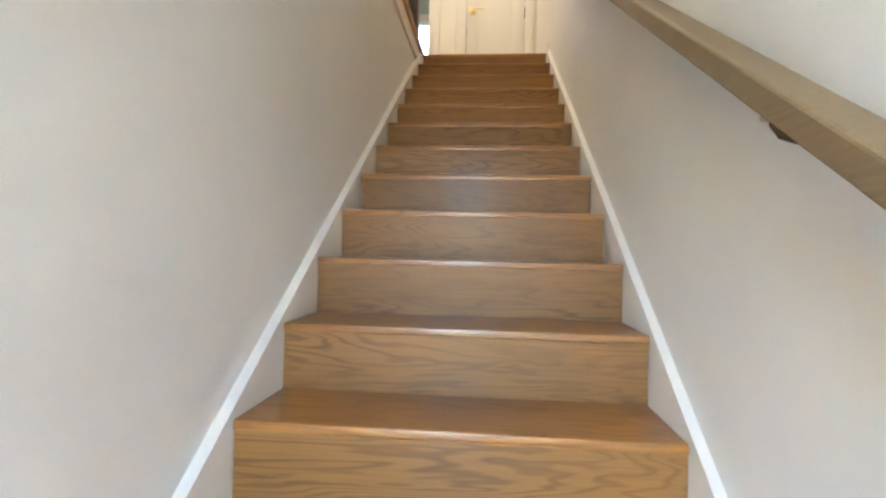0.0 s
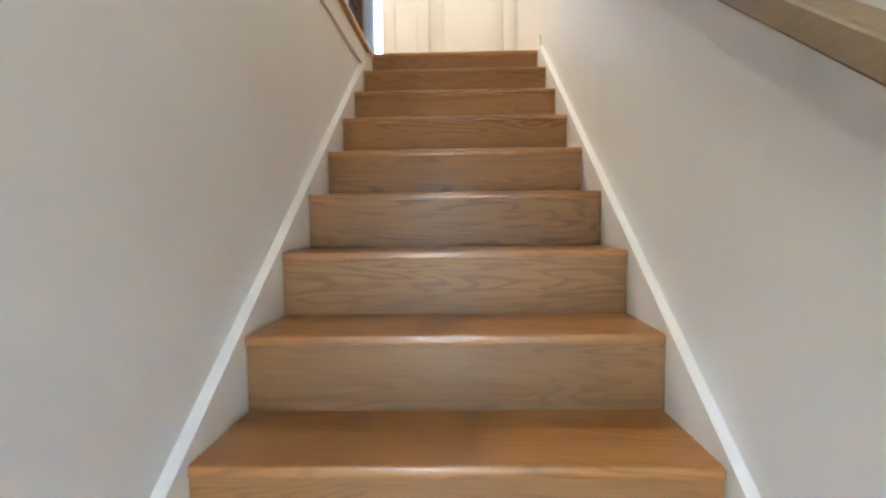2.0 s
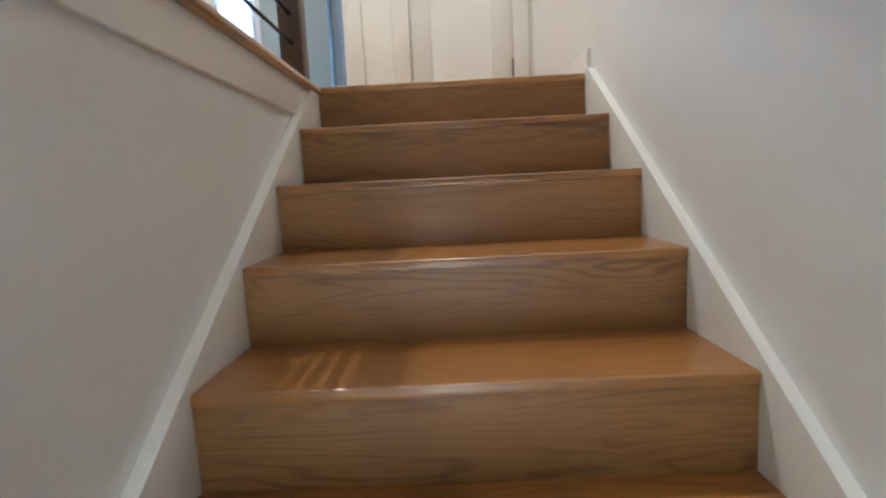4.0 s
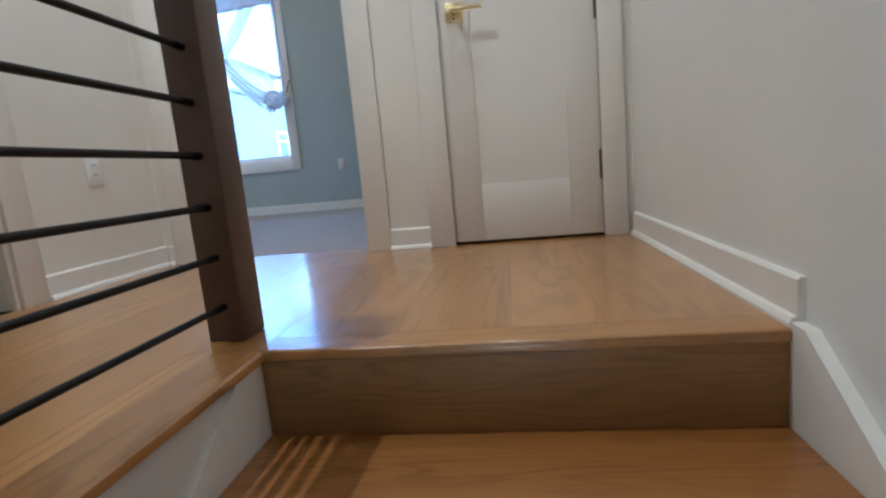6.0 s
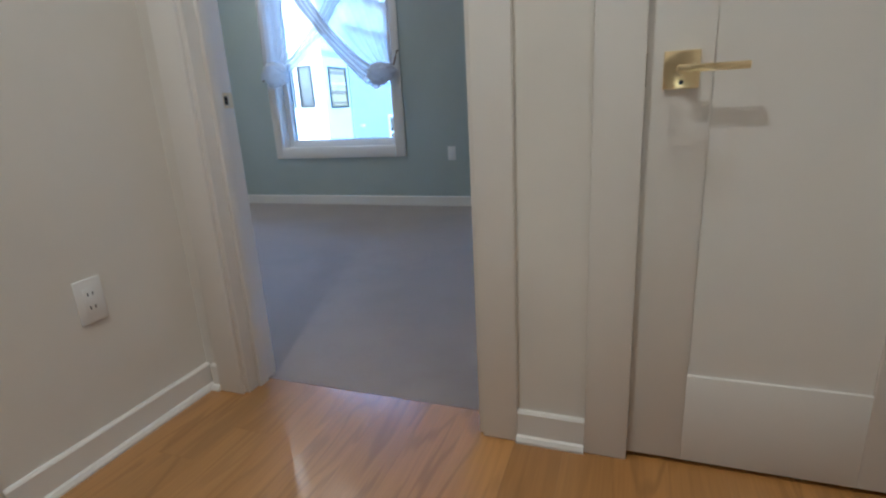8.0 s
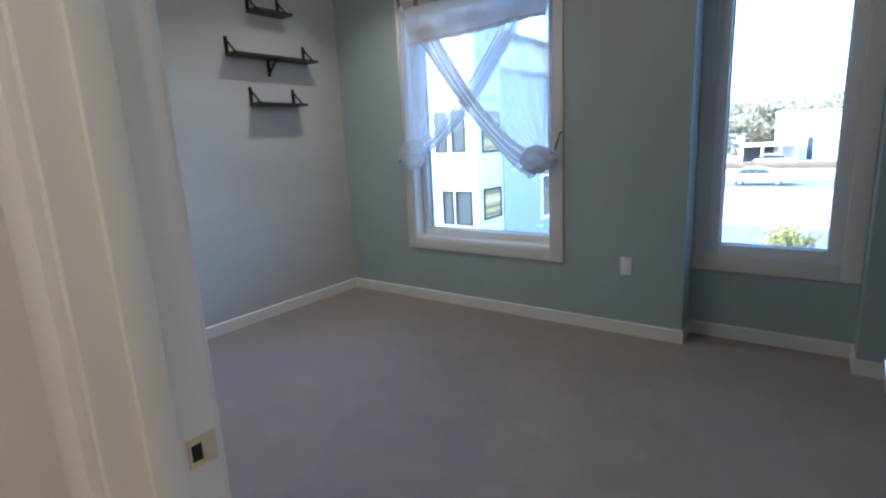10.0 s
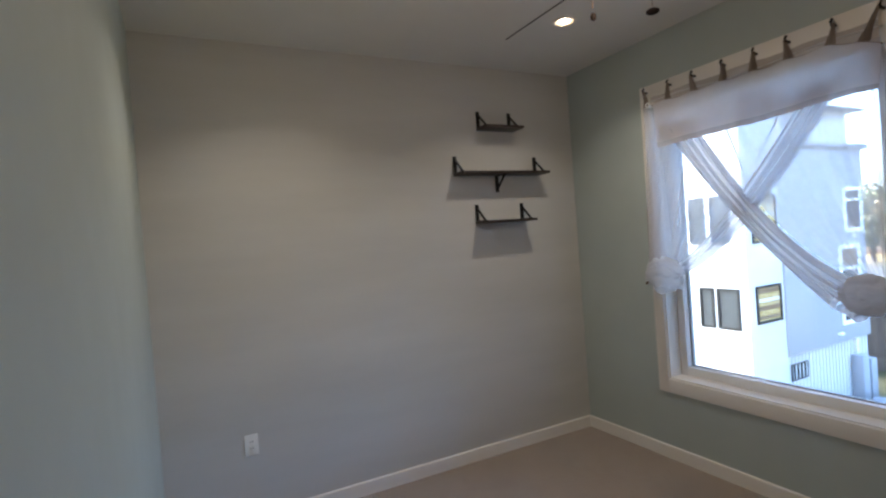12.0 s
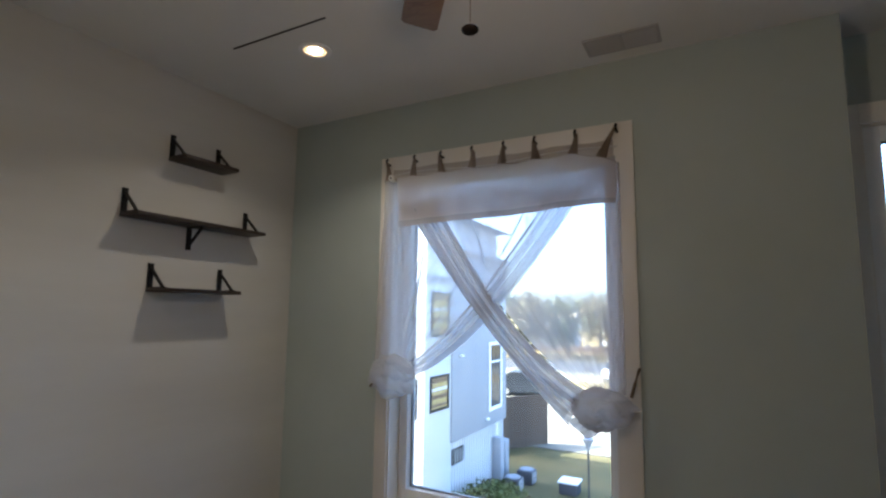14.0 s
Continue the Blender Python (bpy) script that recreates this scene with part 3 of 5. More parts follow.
# jamb of the bedroom doorway with its stops
jamb = thing("door_frame_1", (-0.49, 1.26, 0.0), "white painted jamb of the bedroom doorway", "door frame", kind="structure")
boxes("jamb", [(-0.9005, -0.882, NORTH - 0.004, NORTH_IN + 0.004, 0, 2.045)], M["trim"], jamb, 0.002)
boxes("jamb", [(-0.105, -0.0865, NORTH - 0.004, NORTH_IN + 0.004, 0, 2.045)], M["trim"], jamb, 0.002)
boxes("head", [(-0.882, -0.105, NORTH - 0.004, NORTH_IN + 0.004, 2.027, 2.045)], M["trim"], jamb, 0.002)
boxes("stop", [(-0.882, -0.870, 1.238, 1.278, 0, 2.027)], M["trim"], jamb, 0.002)
boxes("stop", [(-0.117, -0.105, 1.238, 1.278, 0, 2.027)], M["trim"], jamb, 0.002)
bm = bmesh.new()
add_box(bm, -0.8822, -0.8800, 1.288, 1.3285, 0.892, 0.936, 0.0008, 1)
strike = part("strike_plate", bm, M["pale_brass"], jamb, "pale brass strike plate")
boxes("latch_hole", [(-0.8802, -0.8795, 1.293, 1.307, 0.902, 0.926)], M["dark"], strike)
for z in (0.932, 0.896):
    bm = bmesh.new()
    add_tube(bm, [(-0.881, 1.300, z), (-0.8792, 1.300, z)], 0.003, 8)
    part("screw", bm, M["brass"], strike)
for z in (0.275, 0.885, 1.78):
    boxes("hinge_leaf", [(-0.1062, -0.1045, 1.286, 1.326, z - 0.05, z + 0.05)], M["bronze"], jamb)


def lever_set(parent, material, x, y, z, ny, dx, label):
    """Square rose and a straight lever; ny points out of the door face, dx along the lever."""
    bm = bmesh.new()
    y0, y1 = sorted((y, y + ny * 0.009))
    add_box(bm, x - 0.033, x + 0.033, y0, y1, z - 0.036, z + 0.036, 0.0025, 2)
    rose = part("rose", bm, material, parent, label)
    bm = bmesh.new()
    add_tube(bm, [(x, y + ny * 0.006, z), (x, y + ny * 0.048, z)], 0.010, 16)
    y0, y1 = sorted((y + ny * 0.040, y + ny * 0.056))
    xa, xb = sorted((x - dx * 0.011, x + dx * 0.112))
    add_box(bm, xa, xb, y0, y1, z - 0.007, z + 0.007, 0.003, 2)
    part("lever", bm, material, rose)
    bm = bmesh.new()
    add_tube(bm, [(x, y + ny * 0.008, z - 0.024), (x, y + ny * 0.0112, z - 0.024)], 0.0045, 10)
    part("key_hole", bm, M["dark"], rose)


def panel_door(name, label, x0, x1, yf, th, z0, z1, hinge_side, metal, both=False):
    """A one-panel door standing in the plane y = yf, its far face at yf + th."""
    d = thing(name, (x0 if hinge_side < 0 else x1, yf, 0.0), label, "door", kind="structure")
    st = 0.123
    pz0, pz1 = 0.238, z1 - 0.13
    boxes("stile", [(x0, x0 + st, yf, yf + th, z0, z1)], M["door"], d, 0.0015)
    boxes("stile", [(x1 - st, x1, yf, yf + th, z0, z1)], M["door"], d, 0.0015)
    boxes("rail", [(x0 + st + 0.0003, x1 - st - 0.0003, yf, yf + th, z0, pz0)], M["door"], d, 0.0012)
    boxes("rail", [(x0 + st + 0.0003, x1 - st - 0.0003, yf, yf + th, pz1, z1)], M["door"], d, 0.0012)
    boxes("panel", [(x0 + st - 0.004, x1 - st + 0.004, yf + 0.007, yf + th - 0.007, pz0 - 0.004, pz1 + 0.004)], M["door"], d)
    hx = x0 + 0.066 if hinge_side > 0 else x1 - 0.066
    lever_set(d, metal, hx, yf, 0.909, -1, hinge_side, "polished brass lever on a square rose" if metal is M["brass"] else "satin nickel lever on a square rose")
    if both:
        lever_set(d, metal, hx, yf + th, 0.909, 1, hinge_side, "satin nickel lever on a square rose")
    for z in (0.283, 0.880, 1.80):
        bm = bmesh.new()
        xh = x1 + 0.003 if hinge_side > 0 else x0 - 0.003
        add_tube(bm, [(xh, yf - 0.006, z - 0.056), (xh, yf - 0.006, z + 0.056)], 0.0085, 12)
        add_tube(bm, [(xh, yf - 0.006, z - 0.062), (xh, yf - 0.006, z + 0.062)], 0.005, 10)
        add_box(bm, xh - 0.012, xh + 0.012, yf - 0.003, yf + 0.002, z - 0.055, z + 0.055)
        part("hinge", bm, M["bronze"], d, "dark bronze hinge")
    return d


closet = panel_door("door_1", "closed white one-panel closet door with a brass lever", 0.272, 0.871, 1.201, 0.036, 0.012, 2.046, 1, M["brass"])
boxes("latch_plate", [(0.2665, 0.2735, 1.1985, 1.2025, 0.880, 0.945)], M["bronze"], closet)
# near-black strips stand for the shade in the closet door's gap
structure("closet_gap_strips", [(0.2675, 0.2695, 1.200, NORTH_IN - 0.01, 0, 2.05), (0.8735, 0.8755, 1.200, NORTH_IN - 0.01, 0, 2.05), (0.2695, 0.8735, 1.245, 1.30, 0.0, 0.012)], M["dark"], "dark strips painted for the shadow gap round the closet door", "door frame")
room_door = panel_door("door_2", "open white one-panel bedroom door with levers", -0.905, -0.108, NORTH_IN - 0.036, 0.036, 0.016, 2.035, 1, M["nickel"], True)
room_door.location = (-0.1045, NORTH_IN + 0.006, 0.0)
room_door.rotation_euler = (0, 0, radians(-93))

# bathroom doorway in the hall's west wall
bath = thing("door_frame_3", (HALL_W, 0.0, 0.0), "white casing and jamb of the bathroom doorway", "door frame", kind="structure")
boxes("casing_side", [(HALL_W, HALL_W + 0.018, 0.49, 0.582, 0, 2.05)], M["trim"], bath, 0.003)
boxes("casing_side", [(HALL_W, HALL_W + 0.018, -0.422, -0.33, 0, 2.05)], M["trim"], bath, 0.003)
boxes("casing_head", [(HALL_W, HALL_W + 0.018, -0.422, 0.582, 2.0505, 2.14)], M["trim"], bath, 0.003)
boxes("jamb", [(HALL_W - 0.118, HALL_W + 0.004, 0.474, 0.4905, 0, 2.05)], M["trim"], bath, 0.002)
boxes("jamb", [(HALL_W - 0.118, HALL_W + 0.004, -0.3305, -0.314, 0, 2.05)], M["trim"], bath, 0.002)

cab = thing("bath_cabinet", (-1.970, 0.6, 0.0), "low cream cabinet with olive panels in the dim bathroom", "cabinet")
boxes("top", [(-2.120, -1.570, -0.9, 1.15, 0.39, 0.44)], M["tub"], cab, 0.012)
boxes("body", [(-2.120, -1.620, -0.88, 1.15, 0.09, 0.39)], M["tile_olive"], cab, 0.003)
boxes("plinth", [(-2.120, -1.600, -0.9, 1.15, 0.0, 0.09)], M["tub"], cab, 0.006)
for k in range(5):
    boxes("stile", [(-1.621, -1.608, -0.8 + k * 0.46, -0.775 + k * 0.46, 0.09, 0.39)], M["bronze"], cab)
bm = bmesh.new()
N = 60
vs = []
for i in range(N + 1):
    y = -0.9 + 2.05 * i / N
    x = -2.070 + 0.03 * math.sin(i * 1.15) + 0.012 * math.sin(i * 2.9)
    vs.append([bm.verts.new((x, y, z)) for z in (0.443, 2.1)])
for a, b in zip(vs, vs[1:]):
    bm.faces.new((a[0], b[0], b[1], a[1]))
curt = part("bath_curtain", bm, M["bath_cloth"])
sol = curt.modifiers.new("thick", "SOLIDIFY")
sol.thickness = 0.004
tagged(curt, "brown pleated curtain hanging behind the low cabinet", "curtain")

# ---- windows ----
def window(name, label, x0, x1, z0, z1, face, yin, yglass, trim_l, trim_r, trim_b, trim_t, frame_w):
    w = thing(name, ((x0 + x1) / 2, face, z0), label, "window", kind="structure")
    t = 0.016
    boxes("trim_side", [(x0 - trim_l, x0 + 0.003, face - t, face, z0 - trim_b, z1 + trim_t)], M["trim"], w, 0.0025)
    boxes("trim_side", [(x1 - 0.003, x1 + trim_r, face - t, face, z0 - trim_b, z1 + trim_t)], M["trim"], w, 0.0025)
    boxes("trim_head", [(x0 + 0.0033, x1 - 0.0033, face - t, face, z1 - 0.003, z1 + trim_t)], M["trim"], w, 0.0025)
    boxes("window_sill", [(x0 + 0.0033, x1 - 0.0033, face - t, face, z0 - trim_b, z0 + 0.003)], M["trim"], w, 0.0025)
    jt = 0.012
    boxes("jamb_liner", [(x0 - 0.0002, x0 + jt, face - 0.002, yin, z0, z1), (x1 - jt, x1 + 0.0002, face - 0.002, yin, z0, z1), (x0 + jt, x1 - jt, face - 0.002, yin, z0, z0 + jt), (x0 + jt, x1 - jt, face - 0.002, yin, z1 - jt, z1)], M["trim"], w)
    f = frame_w
    a, b = yin - 0.03, yin + 0.055
    fr = boxes("window_frame", [(x0 + jt, x0 + f, a, b, z0 + jt, z1 - jt), (x1 - f, x1 - jt, a, b, z0 + jt, z1 - jt), (x0 + f, x1 - f, a, b, z0 + jt, z0 + f + 0.008), (x0 + f, x1 - f, a, b, z1 - f, z1 - jt)], M["vinyl"], w, 0.002, "white vinyl window frame")
    g = 0.008
    boxes("gasket", [(x0 + f, x0 + f + g, yglass - 0.012, yglass + 0.012, z0 + f, z1 - f), (x1 - f - g, x1 - f, yglass - 0.012, yglass + 0.012, z0 + f, z1 - f), (x0 + f + g, x1 - f - g, yglass - 0.012, yglass + 0.012, z0 + f, z0 + f + g + 0.006), (x0 + f + g, x1 - f - g, yglass - 0.012, yglass + 0.012, z1 - f - g, z1 - f)], M["siding_grey"], fr)
    pane = boxes("pane", [(x0 + f, x1 - f, yglass - 0.003, yglass + 0.003, z0 + f, z1 - f)], M["glass"], fr, 0.0, "grey tinted glass that dims the view outside")
    # shadow off: daylight enters undimmed by the tint
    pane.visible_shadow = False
    return w


win1 = window("window_1", "tall white framed picture window with flat white trim", W1X0, W1X1, W1Z0, W1Z1, WIN_Y, 4.40, 4.425, 0.074, 0.092, 0.086, 0.084, 0.062)
win2 = window("window_2", "tall white casement window in a recess", W2X0, W2X1, W2Z0, W2Z1, REC_Y, 4.535, 4.55, 0.072, 0.086, 0.085, 0.084, 0.070)
bm = bmesh.new()
add_box(bm, -0.33, -0.21, REC_Y - 0.012, REC_Y + 0.02, W2Z0 + 0.012, W2Z0 + 0.026, 0.004, 2)
add_tube(bm, [(-0.30, REC_Y - 0.008, W2Z0 + 0.026), (-0.26, REC_Y - 0.014, W2Z0 + 0.036), (-0.20, REC_Y - 0.012, W2Z0 + 0.030)], 0.006, 8)
part("crank_handle", bm, M["plastic"], win2, "folded white crank handle")
boxes("sash_lock", [(W2X0 + 0.020, W2X0 + 0.034, REC_Y - 0.004, REC_Y + 0.012, 0.72, 0.80)], M["plastic"], win2, 0.004)
# assumed glazing out of view, lets daylight up the stairs from below
wlow = thing("window_3", (0.31, -5.65, LOW + 0.12), "assumed glazed entry at the foot of the stairs, out of view", "window", kind="structure")
boxes("window_frame", [(0.0, 0.05, -5.68, -5.62, LOW + 0.12, -0.40), (0.57, 0.62, -5.68, -5.62, LOW + 0.12, -0.40), (0.05, 0.57, -5.68, -5.62, LOW + 0.12, LOW + 0.18), (0.05, 0.57, -5.68, -5.62, -0.46, -0.40)], M["vinyl"], wlow, 0.003)
pl = boxes("pane", [(0.05, 0.57, -5.653, -5.647, LOW + 0.18, -0.46)], M["entry_glass"], wlow)
pl.visible_shadow = False


# ---- curtain on the tall window ----
def sheet(bm, fn, nu, nv):
    g = [[bm.verts.new(fn(i / nu, j / nv)) for j in range(nv + 1)] for i in range(nu + 1)]
    for i in range(nu):
        for j in range(nv):
            bm.faces.new((g[i][j], g[i + 1][j], g[i + 1][j + 1], g[i][j + 1]))


def bend(p, q, r, t):
    """A point on the curve from p to r drawn towards q."""
    return tuple((1 - t) ** 2 * a + 2 * t * (1 - t) * b + t * t * c for a, b, c in zip(p, q, r))


def curtain():
    c = thing("crossed_curtain", (-2.31, 4.235, 2.3), "white sheer crossed tie-back curtain pinned to the window trim", "curtain")
    Y = 4.226
    tabs = [-2.930, -2.763, -2.595, -2.411, -2.237, -2.073, -1.885, -1.765]
    XL, XR = -2.855, -1.690

    def top_z(x):
        # sags between the tabs and droops past the last one
        z = 2.300 - 0.065 * max(0.0, (x + 1.885) / 0.20) ** 1.5
        for a, b in zip(tabs, tabs[1:]):
            if a <= x <= b:
                return z - 0.008 * math.sin(math.pi * (x - a) / (b - a))
        return z

    def val(u, v):
        x = XL + (XR - XL) * u + 0.055 * v * (1 - u)
        z = top_z(XL + (XR - XL) * u) * (1 - v) + (2.008 + 0.034 * u + 0.004 * math.sin(9 * u)) * v
        y = Y - 0.030 - 0.048 * v - 0.007 * math.sin(u * 41 + 1.5 * v) * (0.5 + 0.5 * v) - 0.005 * math.sin(u * 15 + 2)
        return (x, y, z)

    bm = bmesh.new()
    sheet(bm, val, 170, 12)
    part("valance", bm, M["valance"], c, "doubled white voile valance, backlit shade put into its grey colour")
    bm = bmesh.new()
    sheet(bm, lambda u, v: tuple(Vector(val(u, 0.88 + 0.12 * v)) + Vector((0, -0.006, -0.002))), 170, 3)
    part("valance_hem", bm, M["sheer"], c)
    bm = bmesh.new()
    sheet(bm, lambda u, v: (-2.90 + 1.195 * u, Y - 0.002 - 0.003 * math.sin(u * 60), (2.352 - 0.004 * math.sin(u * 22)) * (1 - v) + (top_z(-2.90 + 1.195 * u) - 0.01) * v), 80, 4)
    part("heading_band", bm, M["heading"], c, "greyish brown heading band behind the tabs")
    for z0, nm, xa in ((0.022, "cord", -2.930), (0.0, "hem", -2.9)):
        bm = bmesh.new()
        add_tube(bm, [(xa + (XR - xa) * k / 60, Y - 0.004 - 0.014 * (z0 == 0), (top_z(xa + (XR - xa) * k / 60) if z0 == 0 else 2.318 + 0.010 * math.sin(k * 0.16))) for k in range(61)], 0.0032 if z0 else 0.0045, 6)
        part(nm, bm, M["voile"] if z0 else M["tab"], c)
    for k, x in enumerate(tabs):
        lean = (-0.012, 0.002, 0.0, 0.0, 0.002, 0.0, 0.010, 0.075)[k]
        bm = bmesh.new()

        def tab(u, v, x=x, lean=lean, k=k):
            w = 0.008 + 0.022 * v ** 1.3
            z = 2.400 + 0.006 * (k == 7) - (0.112 + 0.03 * (k == 7)) * v
            return (x + lean * (1 - v) + (u - 0.5) * 2 * w + 0.006 * math.sin(k * 2.3 + 3 * v), Y - 0.006 - 0.014 * math.sin(u * math.pi) + 0.004 * math.sin(u * 11 + k), z)

        sheet(bm, tab, 10, 8)
        part("tab", bm, M["tab"], c, "taupe cloth tab")
        bm = bmesh.new()
        add_tube(bm, [(x + lean, Y + 0.022, 2.392), (x + lean, Y - 0.012, 2.392), (x + lean, Y - 0.016, 2.408), (x + lean, Y - 0.006, 2.418)], 0.007, 8)
        part("hook", bm, M["black_steel"], c, "dark hook")

    # each side: an edge gathered into a swag between two drooping lines, and the sheer panel beyond it
    def side(y, upper, lower, outer, mirror, cloth, thin):
        def panel(u, v):
            a = bend(*upper, v)
            b = (outer[0][0] * (1 - v) + outer[1][0] * v + mirror * 0.02 * math.sin(math.pi * v), outer[0][1] * (1 - v) + outer[1][1] * v)
            g = u ** 0.8
            sag = 0.03 * math.sin(math.pi * u) * v
            fold = (0.006 * (1 - v) + 0.003) * math.sin(u * 24 + 2 * v) + 0.002 * math.sin(u * 57 + 5 * v)
            return (a[0] * (1 - g) + b[0] * g, y + 0.008 + fold, a[1] * (1 - g) + b[1] * g - sag)

        b1 = bmesh.new()
        sheet(b1, panel, 110, 40)
        part("sheer_panel", b1, thin, c, "sheer white panel")

        def swag(u, v, lift=0.0):
            p, q = bend(*upper, v), bend(*lower, v)
            belly = 0.020 * math.sin(math.pi * u) * min(1.0, 3 * v)
            ph = 0.7 * math.sin(4 * v) + 1.1 * v
            pleat = 0.013 * math.sin(u * 13 + ph) + 0.006 * math.sin(u * 31 - 3 * v) * (0.4 + v) + 0.004 * math.sin(u * 55 + 6 * v)
            w = u + 0.035 * math.sin(u * 13 + ph + 1.2)
            return (p[0] * (1 - w) + q[0] * w, y - 0.012 - belly + pleat - lift, p[1] * (1 - w) + q[1] * w)

        b2 = bmesh.new()
        sheet(b2, swag, 90, 48)
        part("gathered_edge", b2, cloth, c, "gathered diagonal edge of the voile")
        for u0, u1 in ((0.04, 0.24), (0.34, 0.56), (0.66, 0.97)):
            b2 = bmesh.new()
            sheet(b2, lambda u, v: swag(u0 + (u1 - u0) * u, 0.03 + 0.95 * v, 0.010 * math.sin(math.pi * u) + 0.003), 14, 48)
            part("gathered_fold", b2, M["sheer"], c)

    def knot(kx, kz, y, rx, rz, tail):
        b3 = bmesh.new()
        bmesh.ops.create_icosphere(b3, subdivisions=5, radius=1.0)
        for v in b3.verts:
            d = v.co.normalized()
            wv = noise.noise(d * 2.2 + Vector((kx, 0, 0)))
            r = 0.96 + 0.24 * wv + 0.10 * abs(noise.noise(d * 3.4)) + 0.045 * math.sin(8 * d.z + 5 * d.x + 7 * wv) + 0.012 * noise.noise(d * 11)
            f = max(0.0, d.x * tail)
            v.co = Vector((kx + d.x * rx * r * (1 + 0.22 * f * (1 if tail else 0)), y - 0.012 + d.y * 0.05 * r, kz + d.z * rz * r * (1 - 0.22 * f) + 0.02 * f))
        part("knot", b3, M["voile"] if tail else M["swag_back"], c, "bunched voile held by the tie-back")

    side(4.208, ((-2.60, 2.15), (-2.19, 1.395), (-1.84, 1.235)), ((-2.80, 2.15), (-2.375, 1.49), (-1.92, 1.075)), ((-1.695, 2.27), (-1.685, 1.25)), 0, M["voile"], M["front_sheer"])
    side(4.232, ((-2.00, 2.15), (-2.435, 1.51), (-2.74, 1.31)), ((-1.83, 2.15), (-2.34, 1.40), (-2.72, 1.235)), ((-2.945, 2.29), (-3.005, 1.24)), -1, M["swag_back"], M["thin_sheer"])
    knot(-1.785, 1.152, 4.208, 0.118, 0.096, 1)
    knot(-2.862, 1.222, 4.214, 0.140, 0.110, 0)
    # doubled outer edges falling straight to the knots
    bm = bmesh.new()
    sheet(bm, lambda u, v: (-2.955 + (0.10 + 0.06 * v) * u - 0.055 * v * v * (1 - u), 4.218 + 0.005 * math.sin(u * 12 + v * 2), 2.29 * (1 - v) + 1.17 * v), 24, 24)
    part("left_fall", bm, M["sheer"], c, "sheer edge falling straight")
    bm = bmesh.new()
    sheet(bm, lambda u, v: (-1.745 + 0.065 * u, 4.222 + 0.008 * math.sin(u * 12 + v * 2), 2.24 * (1 - v) + 1.22 * v), 20, 24)
    part("right_fall", bm, M["sheer"], c, "sheer edge falling straight")
    bm = bmesh.new()
    sheet(bm, lambda u, v: (-1.90 + 0.13 * v + 0.02 * math.sin(u * 6), 4.200 + 0.012 * math.sin(v * 14 + u * 4), 1.13 - (0.045 + 0.055 * math.sin(v * 3.0)) * u), 10, 18)
    part("ragged_hem", bm, M["voile"], c)
    # fine seams of the folds in the upper panels
    for a, b in (((-2.42, 2.06), (-2.33, 1.78)), ((-2.13, 2.05), (-2.30, 1.77)), ((-2.12, 2.03), (-2.10, 1.90)), ((-2.70, 1.86), (-2.76, 1.52))):
        bm = bmesh.new()
        add_tube(bm, [(a[0], 4.224, a[1]), ((a[0] + b[0]) / 2 + 0.006, 4.224, (a[1] + b[1]) / 2), (b[0], 4.224, b[1])], 0.0035, 6)
        part("seam", bm, M["swag_back"], c)
    for a, b in (((-1.625, 4.247, 1.330), (-1.655, 4.200, 1.215)), ((-2.985, 4.247, 1.185), (-2.965, 4.150, 1.165))):
        bm = bmesh.new()
        a, b = Vector(a), Vector(b)
        add_tube(bm, [a, a + Vector((0, -0.03, -0.005)), a * 0.5 + b * 0.5 + Vector((0, -0.012, 0)), b], 0.007, 8)
        part("tie_hook", bm, M["bronze"], c, "dark tie-back hook")
    bm = bmesh.new()
    add_tube(bm, [(-2.895, 4.235, 2.300), (-2.895, 4.19, 2.300)], 0.018, 14)
    part("rod_end", bm, M["plastic"], c, "white plastic rod end")
    bm = bmesh.new()
    add_tube(bm, [(-2.895, 4.19, 2.298), (-2.895, 4.185, 2.298)], 0.006, 10)
    part("rod_hole", bm, M["dark"], c)
    return c


curtain()


# ---- wall shelves ----
def wall_shelf(y0, y1, z, label, middle=False):
    d = 0.145
    s = thing("wall_shelf", (ROOM_W, (y0 + y1) / 2, z), label, "wall shelf", "shelves on the bedroom wall")
    boxes("board", [(ROOM_W + 0.001, ROOM_W + d, y0, y1, z - 0.008, z + 0.010)], M["walnut_y"], s, 0.002, "dark stained board")
    up = [(y0 + 0.016, 1), (y1 - 0.030, 1)] + ([((y0 + y1) / 2 - 0.012, -1)] if middle else [])
    for y, sg in up:
        bm = bmesh.new()
        za, zb = (z + 0.010, z + 0.128) if sg > 0 else (z - 0.125, z - 0.008)
        add_box(bm, ROOM_W + 0.001, ROOM_W + 0.007, y - 0.014, y + 0.014, za, zb, 0.001, 1)
        zc = za if sg > 0 else zb
        add_box(bm, ROOM_W + 0.007, ROOM_W + 0.118, y - 0.012, y + 0.012, min(zc, zc + sg * 0.005), max(zc, zc + sg * 0.005))
        zt = zb - 0.015 if sg > 0 else za + 0.015
        add_prism(bm, [(ROOM_W + 0.006, zt), (ROOM_W + 0.006, zt - sg * 0.012), (ROOM_W + 0.098, zc + sg * 0.004), (ROOM_W + 0.112, zc + sg * 0.004)], "y", y - 0.006, y + 0.006)
        part("bracket", bm, M["black_steel"], s, "black steel bracket")
    return s


wall_shelf(3.405, 3.715, 2.300, "short dark wooden shelf with black triangular brackets")
wall_shelf(3.195, 3.920, 1.982, "long dark wooden shelf with three black brackets", True)
wall_shelf(3.345, 3.775, 1.645, "dark wooden shelf with two black brackets")


